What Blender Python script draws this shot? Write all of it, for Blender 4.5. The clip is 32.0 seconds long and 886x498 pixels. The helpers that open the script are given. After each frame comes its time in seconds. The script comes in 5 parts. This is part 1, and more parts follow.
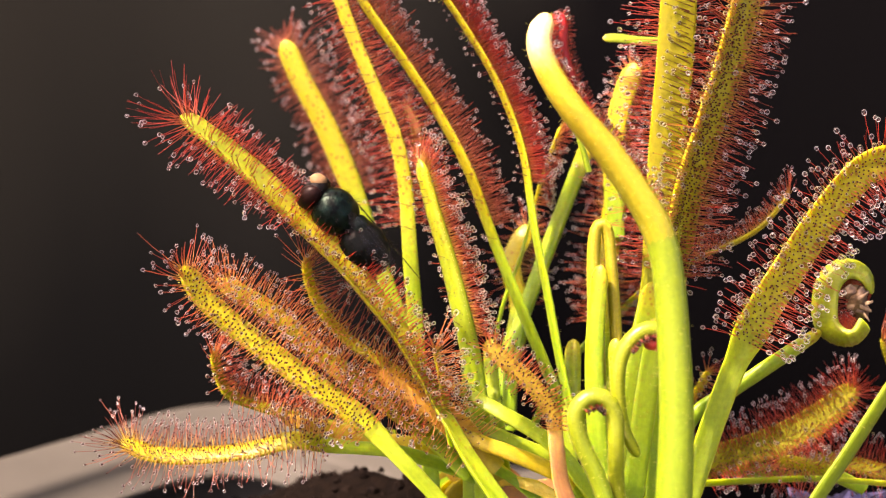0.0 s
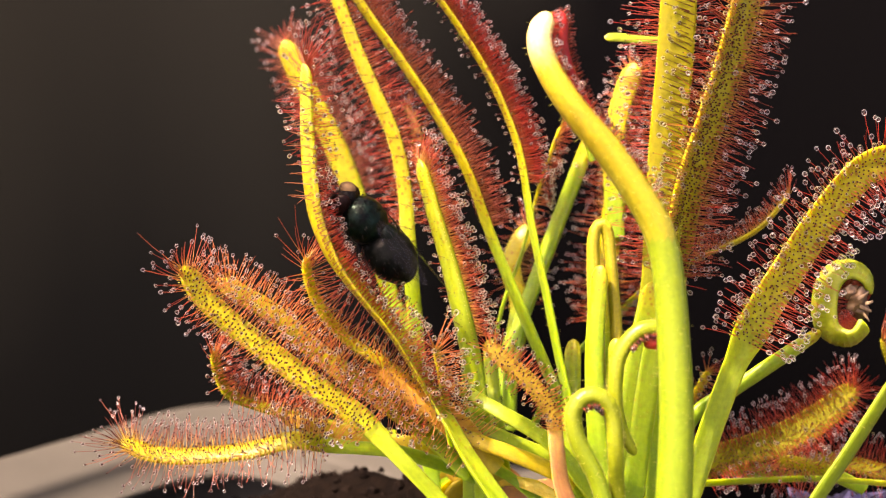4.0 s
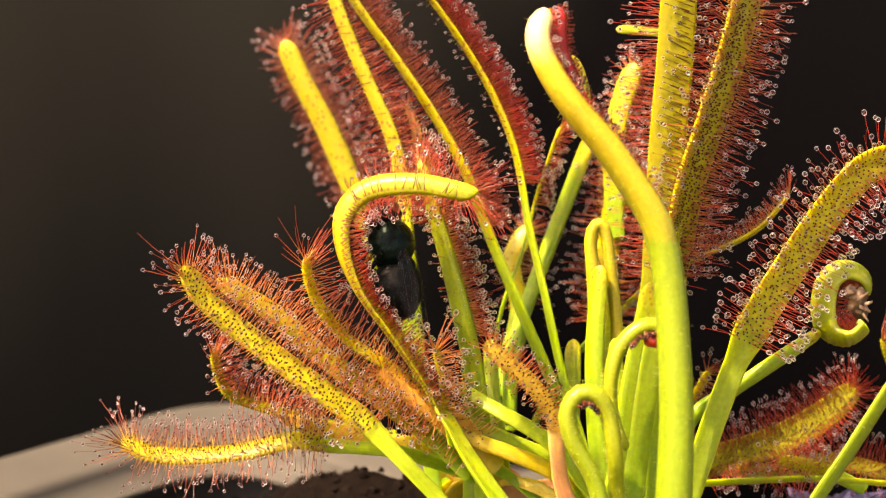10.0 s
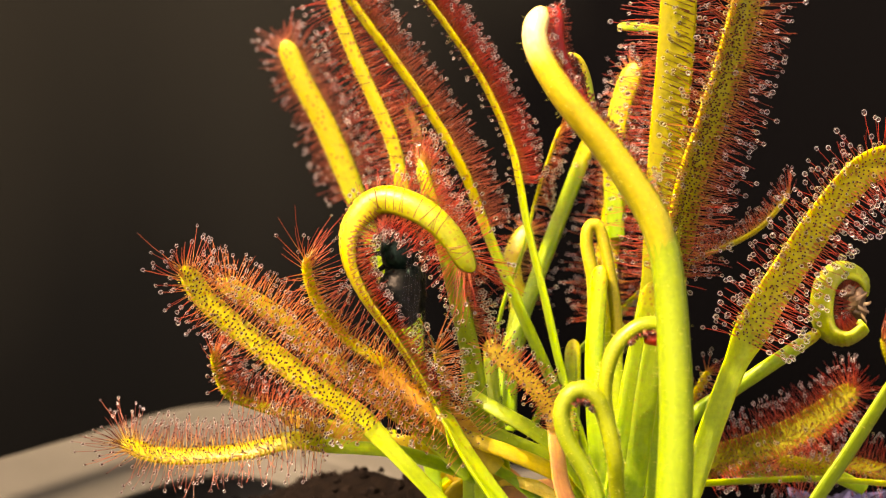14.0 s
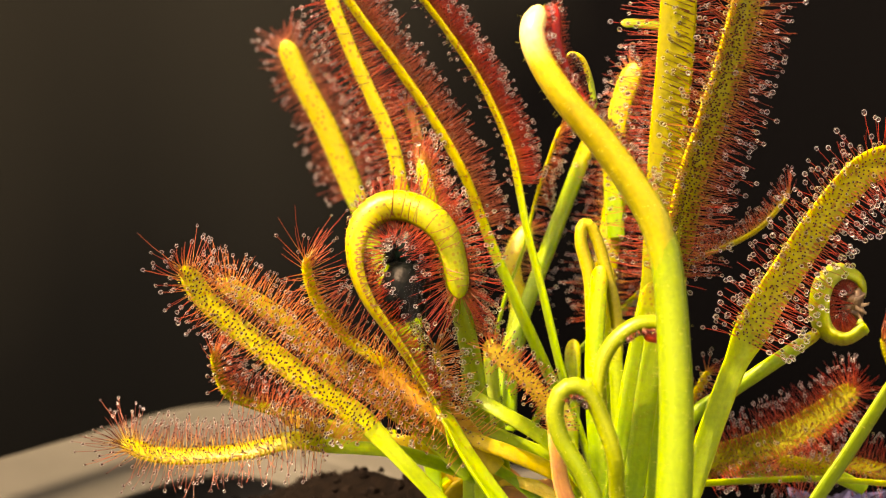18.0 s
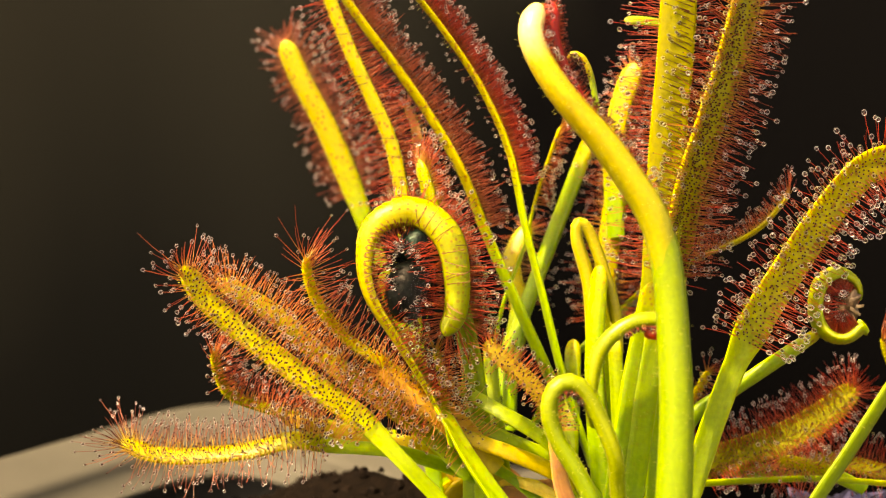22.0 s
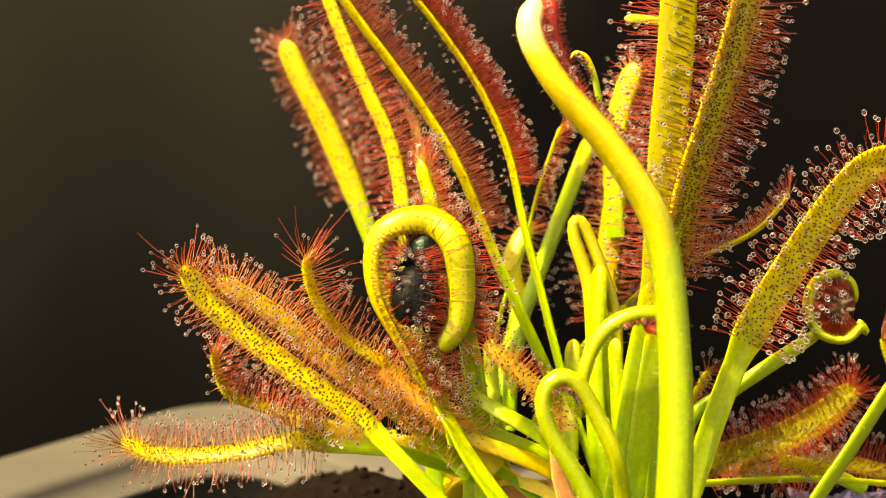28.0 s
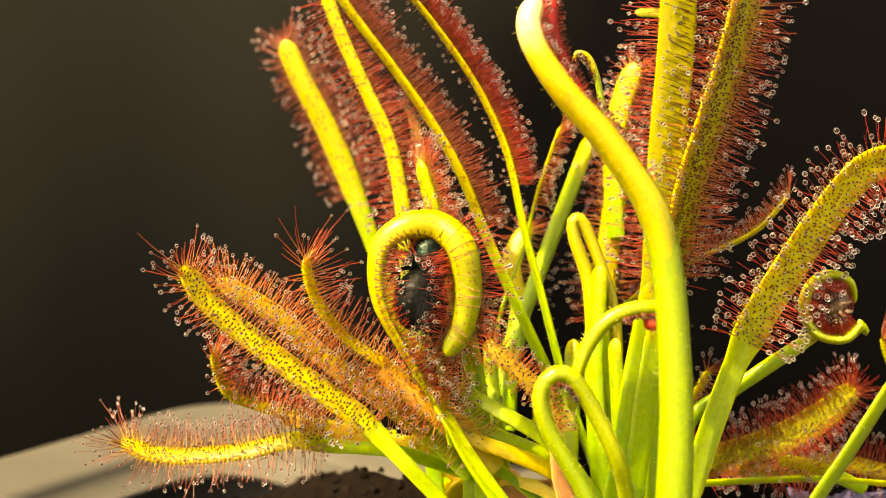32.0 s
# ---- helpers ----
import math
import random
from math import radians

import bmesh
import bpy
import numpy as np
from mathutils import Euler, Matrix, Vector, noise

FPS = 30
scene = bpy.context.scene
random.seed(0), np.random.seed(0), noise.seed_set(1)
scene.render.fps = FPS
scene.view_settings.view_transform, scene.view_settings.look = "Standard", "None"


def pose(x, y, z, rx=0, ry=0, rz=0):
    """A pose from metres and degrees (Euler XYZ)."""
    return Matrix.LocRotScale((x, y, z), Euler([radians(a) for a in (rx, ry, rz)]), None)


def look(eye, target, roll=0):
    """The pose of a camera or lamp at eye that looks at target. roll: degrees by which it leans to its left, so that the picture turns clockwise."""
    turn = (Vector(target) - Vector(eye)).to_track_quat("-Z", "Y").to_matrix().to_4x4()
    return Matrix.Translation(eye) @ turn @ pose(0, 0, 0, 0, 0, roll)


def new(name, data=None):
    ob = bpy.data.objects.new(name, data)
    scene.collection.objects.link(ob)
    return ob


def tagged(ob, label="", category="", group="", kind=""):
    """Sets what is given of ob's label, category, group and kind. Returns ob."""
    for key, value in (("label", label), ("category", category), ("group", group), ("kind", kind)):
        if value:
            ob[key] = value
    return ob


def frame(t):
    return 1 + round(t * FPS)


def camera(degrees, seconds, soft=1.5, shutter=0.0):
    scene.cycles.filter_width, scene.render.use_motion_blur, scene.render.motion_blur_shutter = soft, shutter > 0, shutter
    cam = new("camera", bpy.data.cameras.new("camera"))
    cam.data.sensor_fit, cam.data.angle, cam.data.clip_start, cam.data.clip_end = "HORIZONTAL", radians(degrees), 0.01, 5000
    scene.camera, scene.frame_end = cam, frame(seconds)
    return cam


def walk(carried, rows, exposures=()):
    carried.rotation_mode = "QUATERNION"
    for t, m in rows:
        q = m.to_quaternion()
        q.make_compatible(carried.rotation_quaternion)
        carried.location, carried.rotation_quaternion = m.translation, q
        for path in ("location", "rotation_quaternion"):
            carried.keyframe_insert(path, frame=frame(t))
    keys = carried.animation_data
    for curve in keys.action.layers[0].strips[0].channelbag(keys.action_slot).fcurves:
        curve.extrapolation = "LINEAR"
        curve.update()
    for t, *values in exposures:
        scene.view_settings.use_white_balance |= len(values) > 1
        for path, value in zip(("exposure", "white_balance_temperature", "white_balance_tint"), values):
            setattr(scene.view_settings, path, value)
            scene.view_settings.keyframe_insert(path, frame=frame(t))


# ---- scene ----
# A carnivorous sundew in a square plastic pot; one of its leaves slowly rolls up around a fly.
# Lengths in the builders below are in millimetres; MM turns them into metres.
MM = 0.001
cam = camera(40, 32.0, soft=1.15)
cam.data.dof.use_dof, cam.data.dof.focus_distance, cam.data.dof.aperture_fstop = True, 0.0935, 30.0
EYE = (0.0, -0.094, 0.112)
AIM = (0.0, -0.094 + math.cos(radians(9)), 0.112 - math.sin(radians(9)))
walk(cam, [(0, look(EYE, AIM)), (32, look(EYE, AIM))],
     exposures=[(0, 2.50, 8500, 42), (9, 2.45, 10000, 36), (17, 2.36, 12300, 30), (22, 2.34, 14500, 21), (24.2, 2.34, 15200, 17), (24.9, 2.48, 15200, 17), (32, 2.58, 15200, 17)])

# ---- light ----
world = bpy.data.worlds.new("sky")
scene.world = world
world.use_nodes = True
SUN_FROM = Vector((-0.44, -0.21, 0.86)).normalized()
sky = world.node_tree.nodes.new("ShaderNodeTexSky")
sky.sky_type, sky.sun_disc = "NISHITA", False
sky.air_density, sky.dust_density, sky.ozone_density = 0.45, 4.0, 0.0
sky.sun_elevation = math.asin(SUN_FROM.z)
sky.sun_rotation = math.atan2(SUN_FROM.x, SUN_FROM.y)
world.node_tree.nodes["Background"].inputs["Strength"].default_value = 0.15
world.node_tree.links.new(sky.outputs[0], world.node_tree.nodes["Background"].inputs["Color"])
sun = new("sun", bpy.data.lights.new("sun", "SUN"))
sun.data.energy, sun.data.angle, sun.data.color = 2.8, radians(0.6), (1.0, 0.93, 0.80)
sun.matrix_world = look(SUN_FROM * 1.0, (0, 0, 0))


# ---- materials ----
def material(name):
    m = bpy.data.materials.new(name)
    m.use_nodes = True
    return m, m.node_tree.nodes, m.node_tree.links


def ramp(nodes, stops):
    r = nodes.new("ShaderNodeValToRGB")
    while len(r.color_ramp.elements) < len(stops):
        r.color_ramp.elements.new(0.5)
    for e, (p, c) in zip(r.color_ramp.elements, stops):
        e.position, e.color = p, (*c, 1)
    return r


def noise_tex(nodes, links, scale, detail=3.0, rough=0.55):
    co = nodes.new("ShaderNodeTexCoord")
    n = nodes.new("ShaderNodeTexNoise")
    n.inputs["Scale"].default_value = scale
    n.inputs["Detail"].default_value = detail
    n.inputs["Roughness"].default_value = rough
    links.new(co.outputs["Object"], n.inputs["Vector"])
    return n


def leaf_material(name, stops, through_part=0.85, gloss=0.38, spec=0.26, flecks=0.0):
    """Living leaf: colour runs from petiole to blade, mottled, lets light through, cell-scale bumps."""
    m, nodes, links = material(name)
    p = nodes["Principled BSDF"]
    att = nodes.new("ShaderNodeAttribute")
    att.attribute_name = "along"
    n1 = noise_tex(nodes, links, 420, 3)
    n2 = noise_tex(nodes, links, 2600, 2)
    grain = nodes.new("ShaderNodeAttribute")
    grain.attribute_name = "grain"
    n3 = nodes.new("ShaderNodeTexNoise")
    n3.inputs["Scale"].default_value, n3.inputs["Detail"].default_value = 1.0, 4.0
    links.new(grain.outputs["Vector"], n3.inputs["Vector"])
    both = nodes.new("ShaderNodeMath")
    both.operation = "MULTIPLY_ADD"
    both.inputs[1].default_value = 0.8
    links.new(n3.outputs["Fac"], both.inputs[0])
    links.new(n1.outputs["Fac"], both.inputs[2])
    add = nodes.new("ShaderNodeMath")
    add.operation = "MULTIPLY_ADD"
    add.inputs[1].default_value, add.inputs[2].default_value = 0.26, -0.234
    links.new(both.outputs[0], add.inputs[0])
    add2 = nodes.new("ShaderNodeMath")
    add2.operation = "ADD"
    links.new(add.outputs[0], add2.inputs[0])
    links.new(att.outputs["Fac"], add2.inputs[1])
    r = ramp(nodes, stops)
    links.new(add2.outputs[0], r.inputs["Fac"])
    hsv = nodes.new("ShaderNodeHueSaturation")
    val = nodes.new("ShaderNodeMapRange")
    val.inputs["From Min"].default_value, val.inputs["From Max"].default_value = 0.6, 1.4
    val.inputs["To Min"].default_value, val.inputs["To Max"].default_value = 0.62, 0.98
    fine = nodes.new("ShaderNodeMath")
    links.new(n2.outputs["Fac"], fine.inputs[0])
    links.new(n3.outputs["Fac"], fine.inputs[1])
    links.new(fine.outputs[0], val.inputs["Value"])
    links.new(val.outputs[0], hsv.inputs["Value"])
    links.new(r.outputs["Color"], hsv.inputs["Color"])
    links.new(hsv.outputs["Color"], p.inputs["Base Color"])
    if flecks:
        # small brown pits, denser towards the blade
        co = nodes.new("ShaderNodeTexCoord")
        vor = nodes.new("ShaderNodeTexVoronoi")
        vor.inputs["Scale"].default_value = 1900
        links.new(co.outputs["Object"], vor.inputs["Vector"])
        near = nodes.new("ShaderNodeMapRange")
        near.inputs["From Min"].default_value, near.inputs["From Max"].default_value = 0.34, 0.18
        near.inputs["To Max"].default_value = flecks
        links.new(vor.outputs["Distance"], near.inputs["Value"])
        far = nodes.new("ShaderNodeMath")
        far.operation = "MULTIPLY"
        links.new(near.outputs[0], far.inputs[0])
        links.new(add2.outputs[0], far.inputs[1])
        far.use_clamp = True
        mix = nodes.new("ShaderNodeMix")
        mix.data_type = "RGBA"
        links.new(far.outputs[0], mix.inputs["Factor"])
        for k in mix.inputs:
            if k.identifier == "A_Color":
                links.new(hsv.outputs["Color"], k)
            if k.identifier == "B_Color":
                k.default_value = (0.20, 0.10, 0.012, 1)
        links.new([k for k in mix.outputs if k.identifier == "Result_Color"][0], p.inputs["Base Color"])
    p.inputs["Roughness"].default_value = gloss
    p.inputs["Specular IOR Level"].default_value = spec
    bump = nodes.new("ShaderNodeBump")
    bump.inputs["Strength"].default_value, bump.inputs["Distance"].default_value = 0.45, 0.00008
    links.new(n2.outputs["Fac"], bump.inputs["Height"])
    links.new(bump.outputs["Normal"], p.inputs["Normal"])
    p.inputs["Subsurface Weight"].default_value = through_part
    p.inputs["Subsurface Radius"].default_value = (1.0, 0.95, 0.10)
    p.inputs["Subsurface Scale"].default_value = 0.0012
    return m


def plain_material(name, c1, c2, scale, roughness, metal=0.0, bump=0.0, distance=0.0002, through_part=0.0, spec=0.5):
    m, nodes, links = material(name)
    p = nodes["Principled BSDF"]
    n = noise_tex(nodes, links, scale, 5)
    r = ramp(nodes, [(0.3, c1), (0.7, c2)])
    links.new(n.outputs["Fac"], r.inputs["Fac"])
    links.new(r.outputs["Color"], p.inputs["Base Color"])
    p.inputs["Roughness"].default_value, p.inputs["Metallic"].default_value = roughness, metal
    p.inputs["Specular IOR Level"].default_value = spec
    if bump:
        b = nodes.new("ShaderNodeBump")
        b.inputs["Strength"].default_value, b.inputs["Distance"].default_value = bump, distance
        links.new(n.outputs["Fac"], b.inputs["Height"])
        links.new(b.outputs["Normal"], p.inputs["Normal"])
    if through_part:
        tr = nodes.new("ShaderNodeBsdfTranslucent")
        links.new(r.outputs["Color"], tr.inputs["Color"])
        mix = nodes.new("ShaderNodeMixShader")
        mix.inputs["Fac"].default_value = through_part
        links.new(p.outputs[0], mix.inputs[1])
        links.new(tr.outputs[0], mix.inputs[2])
        links.new(mix.outputs[0], nodes["Material Output"].inputs["Surface"])
    return m


def stalk_material(name, c1, c2, foot=(0.50, 0.34, 0.06), through_part=0.5):
    """Tentacle stalk: yellowish foot, reddening upwards, each stalk its own shade."""
    m, nodes, links = material(name)
    p = nodes["Principled BSDF"]
    geo, info, up = nodes.new("ShaderNodeNewGeometry"), nodes.new("ShaderNodeObjectInfo"), nodes.new("ShaderNodeAttribute")
    up.attribute_name = "up"
    both, one = nodes.new("ShaderNodeMath"), nodes.new("ShaderNodeMath")
    one.operation = "FRACT"
    links.new(geo.outputs["Random Per Island"], both.inputs[0])
    links.new(info.outputs["Random"], both.inputs[1])
    links.new(both.outputs[0], one.inputs[0])
    r = ramp(nodes, [(0.0, c1), (0.6, [0.5 * (a + b) for a, b in zip(c1, c2)]), (1.0, c2)])
    links.new(one.outputs[0], r.inputs["Fac"])
    mix = nodes.new("ShaderNodeMix")
    mix.data_type = "RGBA"
    mr = nodes.new("ShaderNodeMapRange")
    mr.inputs["From Min"].default_value, mr.inputs["From Max"].default_value = 0.02, 0.5
    links.new(up.outputs["Fac"], mr.inputs["Value"])
    links.new(mr.outputs[0], mix.inputs["Factor"])
    for k in mix.inputs:
        if k.identifier == "A_Color":
            k.default_value = (*foot, 1)
        if k.identifier == "B_Color":
            links.new(r.outputs["Color"], k)
    out = [k for k in mix.outputs if k.identifier == "Result_Color"][0]
    links.new(out, p.inputs["Base Color"])
    p.inputs["Roughness"].default_value = 0.3
    tr = nodes.new("ShaderNodeBsdfTranslucent")
    links.new(out, tr.inputs["Color"])
    ms = nodes.new("ShaderNodeMixShader")
    ms.inputs["Fac"].default_value = through_part
    links.new(p.outputs[0], ms.inputs[1])
    links.new(tr.outputs[0], ms.inputs[2])
    links.new(ms.outputs[0], nodes["Material Output"].inputs["Surface"])
    return m


GREEN = leaf_material("sundew_leaf", [(0.0, (0.165, 0.345, 0.02)), (0.45, (0.275, 0.36, 0.018)), (0.75, (0.315, 0.33, 0.014)), (1.0, (0.33, 0.325, 0.014))], flecks=1.4)
LIME = leaf_material("sundew_leaf_lime", [(0.0, (0.19, 0.33, 0.02)), (0.5, (0.245, 0.33, 0.018)), (1.0, (0.335, 0.345, 0.016))], flecks=0.9)
CRIMSON = leaf_material("sundew_red_face", [(0.0, (0.34, 0.03, 0.015)), (1.0, (0.30, 0.015, 0.010))], 0.6)
OLIVE = leaf_material("sundew_leaf_olive", [(0.0, (0.16, 0.225, 0.013)), (1.0, (0.18, 0.185, 0.010))], 0.6, 0.6, 0.08)
YOUNG = leaf_material("sundew_young_leaf", [(0.0, (0.15, 0.27, 0.016)), (0.6, (0.205, 0.28, 0.016)), (1.0, (0.33, 0.32, 0.022))], 0.4, 0.33)
BROWNISH = leaf_material("sundew_old_leaf", [(0.0, (0.40, 0.18, 0.09)), (0.45, (0.44, 0.30, 0.07)), (1.0, (0.42, 0.34, 0.04))], 0.7, 0.5)
WITHERED = leaf_material("sundew_withered_leaf", [(0.0, (0.26, 0.12, 0.04)), (1.0, (0.36, 0.19, 0.06))], 0.4, 0.7)
# pale tip whose white sunlit hotspot is painted into the last stops
GLARE_TIP = leaf_material("sundew_glare_tip", [(0.0, (0.26, 0.31, 0.022)), (0.45, (0.34, 0.30, 0.02)), (0.75, (0.54, 0.48, 0.04)), (1.0, (0.74, 0.67, 0.27))], 0.3, 0.3)
ORANGE = leaf_material("sundew_fading_leaf", [(0.0, (0.36, 0.33, 0.02)), (0.6, (0.50, 0.34, 0.03)), (1.0, (0.54, 0.33, 0.05))], 0.8, 0.45)
RED = stalk_material("tentacle_red", (0.30, 0.035, 0.020), (0.64, 0.18, 0.085))
WINE = stalk_material("tentacle_wine", (0.10, 0.02, 0.015), (0.40, 0.10, 0.05), through_part=0.3)
SALMON = stalk_material("tentacle_salmon", (0.26, 0.026, 0.014), (0.58, 0.13, 0.06))
ROSY = stalk_material("tentacle_rosy", (0.52, 0.12, 0.045), (0.82, 0.42, 0.17), through_part=0.6)
MAROON = stalk_material("tentacle_maroon", (0.24, 0.018, 0.014), (0.54, 0.07, 0.038), (0.36, 0.10, 0.03))
DUSKY = stalk_material("tentacle_dusky", (0.25, 0.045, 0.026), (0.44, 0.115, 0.06), (0.34, 0.13, 0.045))
DEEP = stalk_material("tentacle_deep_red", (0.16, 0.012, 0.008), (0.42, 0.04, 0.02), (0.30, 0.06, 0.015))
TOOTH = plain_material("tooth_brown", (0.10, 0.03, 0.01), (0.22, 0.07, 0.02), 900, 0.4, through_part=0.3)
GLAND = plain_material("gland_dark_red", (0.025, 0.004, 0.003), (0.06, 0.008, 0.005), 900, 0.4, spec=0.15)
HAIR = plain_material("hair_pale", (0.36, 0.40, 0.06), (0.50, 0.52, 0.14), 900, 0.4, through_part=0.4)
DEW, _n, _l = material("dew")
_n.remove(_n["Principled BSDF"])
_g = _n.new("ShaderNodeBsdfGlass")
_g.inputs["IOR"].default_value, _g.inputs["Roughness"].default_value = 1.33, 0.0
_t = _n.new("ShaderNodeBsdfTransparent")
_m = _n.new("ShaderNodeMixShader")
_m.inputs["Fac"].default_value = 0.52
_l.new(_t.outputs[0], _m.inputs[1])
_l.new(_g.outputs[0], _m.inputs[2])
_s = _n.new("ShaderNodeBsdfGlossy")
_s.inputs["Roughness"].default_value = 0.28
_f = _n.new("ShaderNodeFresnel")
_f.inputs["IOR"].default_value = 1.345
_k = _n.new("ShaderNodeMixShader")
_l.new(_f.outputs[0], _k.inputs["Fac"])
_l.new(_m.outputs[0], _k.inputs[1])
_l.new(_s.outputs[0], _k.inputs[2])
_l.new(_k.outputs[0], _n["Material Output"].inputs["Surface"])
# soil and crumbs darker than peat is: the shade on them is in the colour
SOIL = plain_material("peat_soil", (0.0012, 0.0009, 0.0007), (0.0045, 0.003, 0.002), 900, 0.9, bump=0.8, distance=0.0006, spec=0.03)
GRAIN = plain_material("peat_grain", (0.0015, 0.001, 0.0008), (0.006, 0.0038, 0.0024), 500, 0.85, spec=0.05)
PLASTIC = plain_material("pot_plastic", (0.076, 0.082, 0.071), (0.100, 0.107, 0.093), 60, 0.55, bump=0.05, through_part=0.5, spec=0.12)
TABLE = plain_material("table_wood", (0.05, 0.035, 0.025), (0.09, 0.06, 0.04), 30, 0.5, bump=0.1)


def painted_falloff_cloth():
    """Dark cloth; light falling off from charcoal to black is painted across its width."""
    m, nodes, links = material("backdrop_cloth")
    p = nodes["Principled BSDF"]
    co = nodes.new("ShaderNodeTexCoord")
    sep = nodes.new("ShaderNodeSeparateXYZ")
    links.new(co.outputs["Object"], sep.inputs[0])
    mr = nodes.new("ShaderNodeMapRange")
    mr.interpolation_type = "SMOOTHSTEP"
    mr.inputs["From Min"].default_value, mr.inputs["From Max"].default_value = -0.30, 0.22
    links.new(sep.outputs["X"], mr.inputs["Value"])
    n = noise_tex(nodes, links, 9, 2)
    # the painted falloff also shifts along the ramp with height
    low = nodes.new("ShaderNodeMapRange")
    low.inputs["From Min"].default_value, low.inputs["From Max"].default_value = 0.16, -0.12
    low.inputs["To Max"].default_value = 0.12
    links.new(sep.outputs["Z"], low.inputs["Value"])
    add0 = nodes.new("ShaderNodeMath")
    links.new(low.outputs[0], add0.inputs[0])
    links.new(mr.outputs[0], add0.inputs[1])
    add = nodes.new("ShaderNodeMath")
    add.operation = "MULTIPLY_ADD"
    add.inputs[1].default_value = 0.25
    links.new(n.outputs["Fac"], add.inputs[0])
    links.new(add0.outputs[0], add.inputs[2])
    # painted light: dimmer at the left edge, brightest left of centre, near black right
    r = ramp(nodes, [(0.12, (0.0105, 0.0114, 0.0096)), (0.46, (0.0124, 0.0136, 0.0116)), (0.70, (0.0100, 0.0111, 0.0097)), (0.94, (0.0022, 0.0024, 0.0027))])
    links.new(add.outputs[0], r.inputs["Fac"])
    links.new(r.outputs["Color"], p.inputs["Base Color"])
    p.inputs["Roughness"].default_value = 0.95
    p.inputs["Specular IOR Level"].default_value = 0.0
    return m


CLOTH = painted_falloff_cloth()


# ---- mesh helpers ----
def mesh_object(name, verts, faces, mats, parent=None, label="", smooth=True, slots=None, along=None, kind=""):
    me = bpy.data.meshes.new(name)
    me.from_pydata([tuple(v) for v in np.asarray(verts, float) * MM], [], [tuple(int(i) for i in f) for f in faces])
    for m in mats:
        me.materials.append(m)
    if slots is not None:
        me.polygons.foreach_set("material_index", np.asarray(slots, np.int32))
    me.polygons.foreach_set("use_smooth", np.full(len(me.polygons), smooth))
    if along is not None:
        along = np.concatenate([along, along[:12], along[-12:]])[:len(verts)]
        a = me.attributes.new("along", "FLOAT", "POINT")
        a.data.foreach_set("value", np.asarray(along, np.float32))
        # lengthwise grain: twelve points round, slow along the leaf
        k = np.arange(len(verts))
        ang = (k % 12) / 12 * 2 * np.pi
        g = me.attributes.new("grain", "FLOAT_VECTOR", "POINT")
        g.data.foreach_set("vector", np.stack([2.2 * np.cos(ang), 2.2 * np.sin(ang), 9 * np.asarray(along)], 1).astype(np.float32).ravel())
    if mats[0].name.startswith("tentacle"):
        # how far up its stalk each point lies
        up = np.ones(len(verts), np.float32)
        k = sum(1 for q in (slots if slots is not None else [0] * len(faces)) if q == 0) // 12 * 16
        up[:k] = np.tile(np.repeat(STALK_U, 4), k // 16)
        a = me.attributes.new("up", "FLOAT", "POINT")
        a.data.foreach_set("value", up)
    me.update()
    ob = new(name, me)
    ob.parent = parent
    if label or kind:
        tagged(ob, label, "", "", kind)
    return ob


def part(name, bm, mat, parent, label=""):
    """Links a bmesh (in metres) as one mesh object under its thing or part."""
    me = bpy.data.meshes.new(name)
    bm.to_mesh(me)
    bm.free()
    me.materials.append(mat)
    me.polygons.foreach_set("use_smooth", np.full(len(me.polygons), True))
    ob = new(name, me)
    ob.parent = parent
    return tagged(ob, label)


def thing(name, at, label, category, group=""):
    ob = new(name)
    ob.empty_display_size = 0.005
    ob.location = Vector(at) * MM
    return tagged(ob, label, category, group)


def unit(v):
    v = np.asarray(v, float)
    return v / (np.linalg.norm(v, axis=-1, keepdims=True) + 1e-12)


def spline(points, n):
    """Catmull-Rom curve through the points, n samples at even steps of arc length."""
    p = np.asarray(points, float)
    p = np.vstack([2 * p[0] - p[1], p, 2 * p[-1] - p[-2]])
    out = []
    for i in range(1, len(p) - 2):
        for u in np.linspace(0, 1, 24, endpoint=False):
            a, b, c, d = p[i - 1:i + 3]
            out.append(0.5 * (2 * b + (c - a) * u + (2 * a - 5 * b + 4 * c - d) * u * u + (3 * b - a - 3 * c + d) * u ** 3))
    out.append(p[-2])
    out = np.array(out)
    s = np.concatenate([[0], np.cumsum(np.linalg.norm(np.diff(out, axis=0), axis=1))])
    t = np.linspace(0, s[-1], n)
    return np.stack([np.interp(t, s, out[:, k]) for k in range(3)], 1), s[-1]


SOUTH = np.array((0.0, -1.0, 0.0))


def frames(c, turn):
    """Along (T), across (B) and upper-face (N) directions; turn 0: the upper face looks sideways, 90: south."""
    T = np.gradient(c, axis=0)
    T[-8:] = T[-9]
    T = unit(T)
    side = unit(np.cross(T, SOUTH))
    toward = unit(np.cross(side, T))
    a = np.radians(turn) * np.ones(len(c))
    N = side * np.cos(a)[:, None] + toward * np.sin(a)[:, None]
    return T, np.cross(T, N), N


RNG = np.random.default_rng(7)
_bm = bmesh.new()
bmesh.ops.create_icosphere(_bm, subdivisions=2, radius=1)
BALL_V = np.array([v.co[:] for v in _bm.verts])
BALL_F = np.array([[v.index for v in f.verts] for f in _bm.faces])
_bm.free()
_bm = bmesh.new()
bmesh.ops.create_icosphere(_bm, subdivisions=1, radius=1)
BEAD_V = np.array([v.co[:] for v in _bm.verts])
BEAD_F = np.array([[v.index for v in f.verts] for f in _bm.faces])
_bm.free()


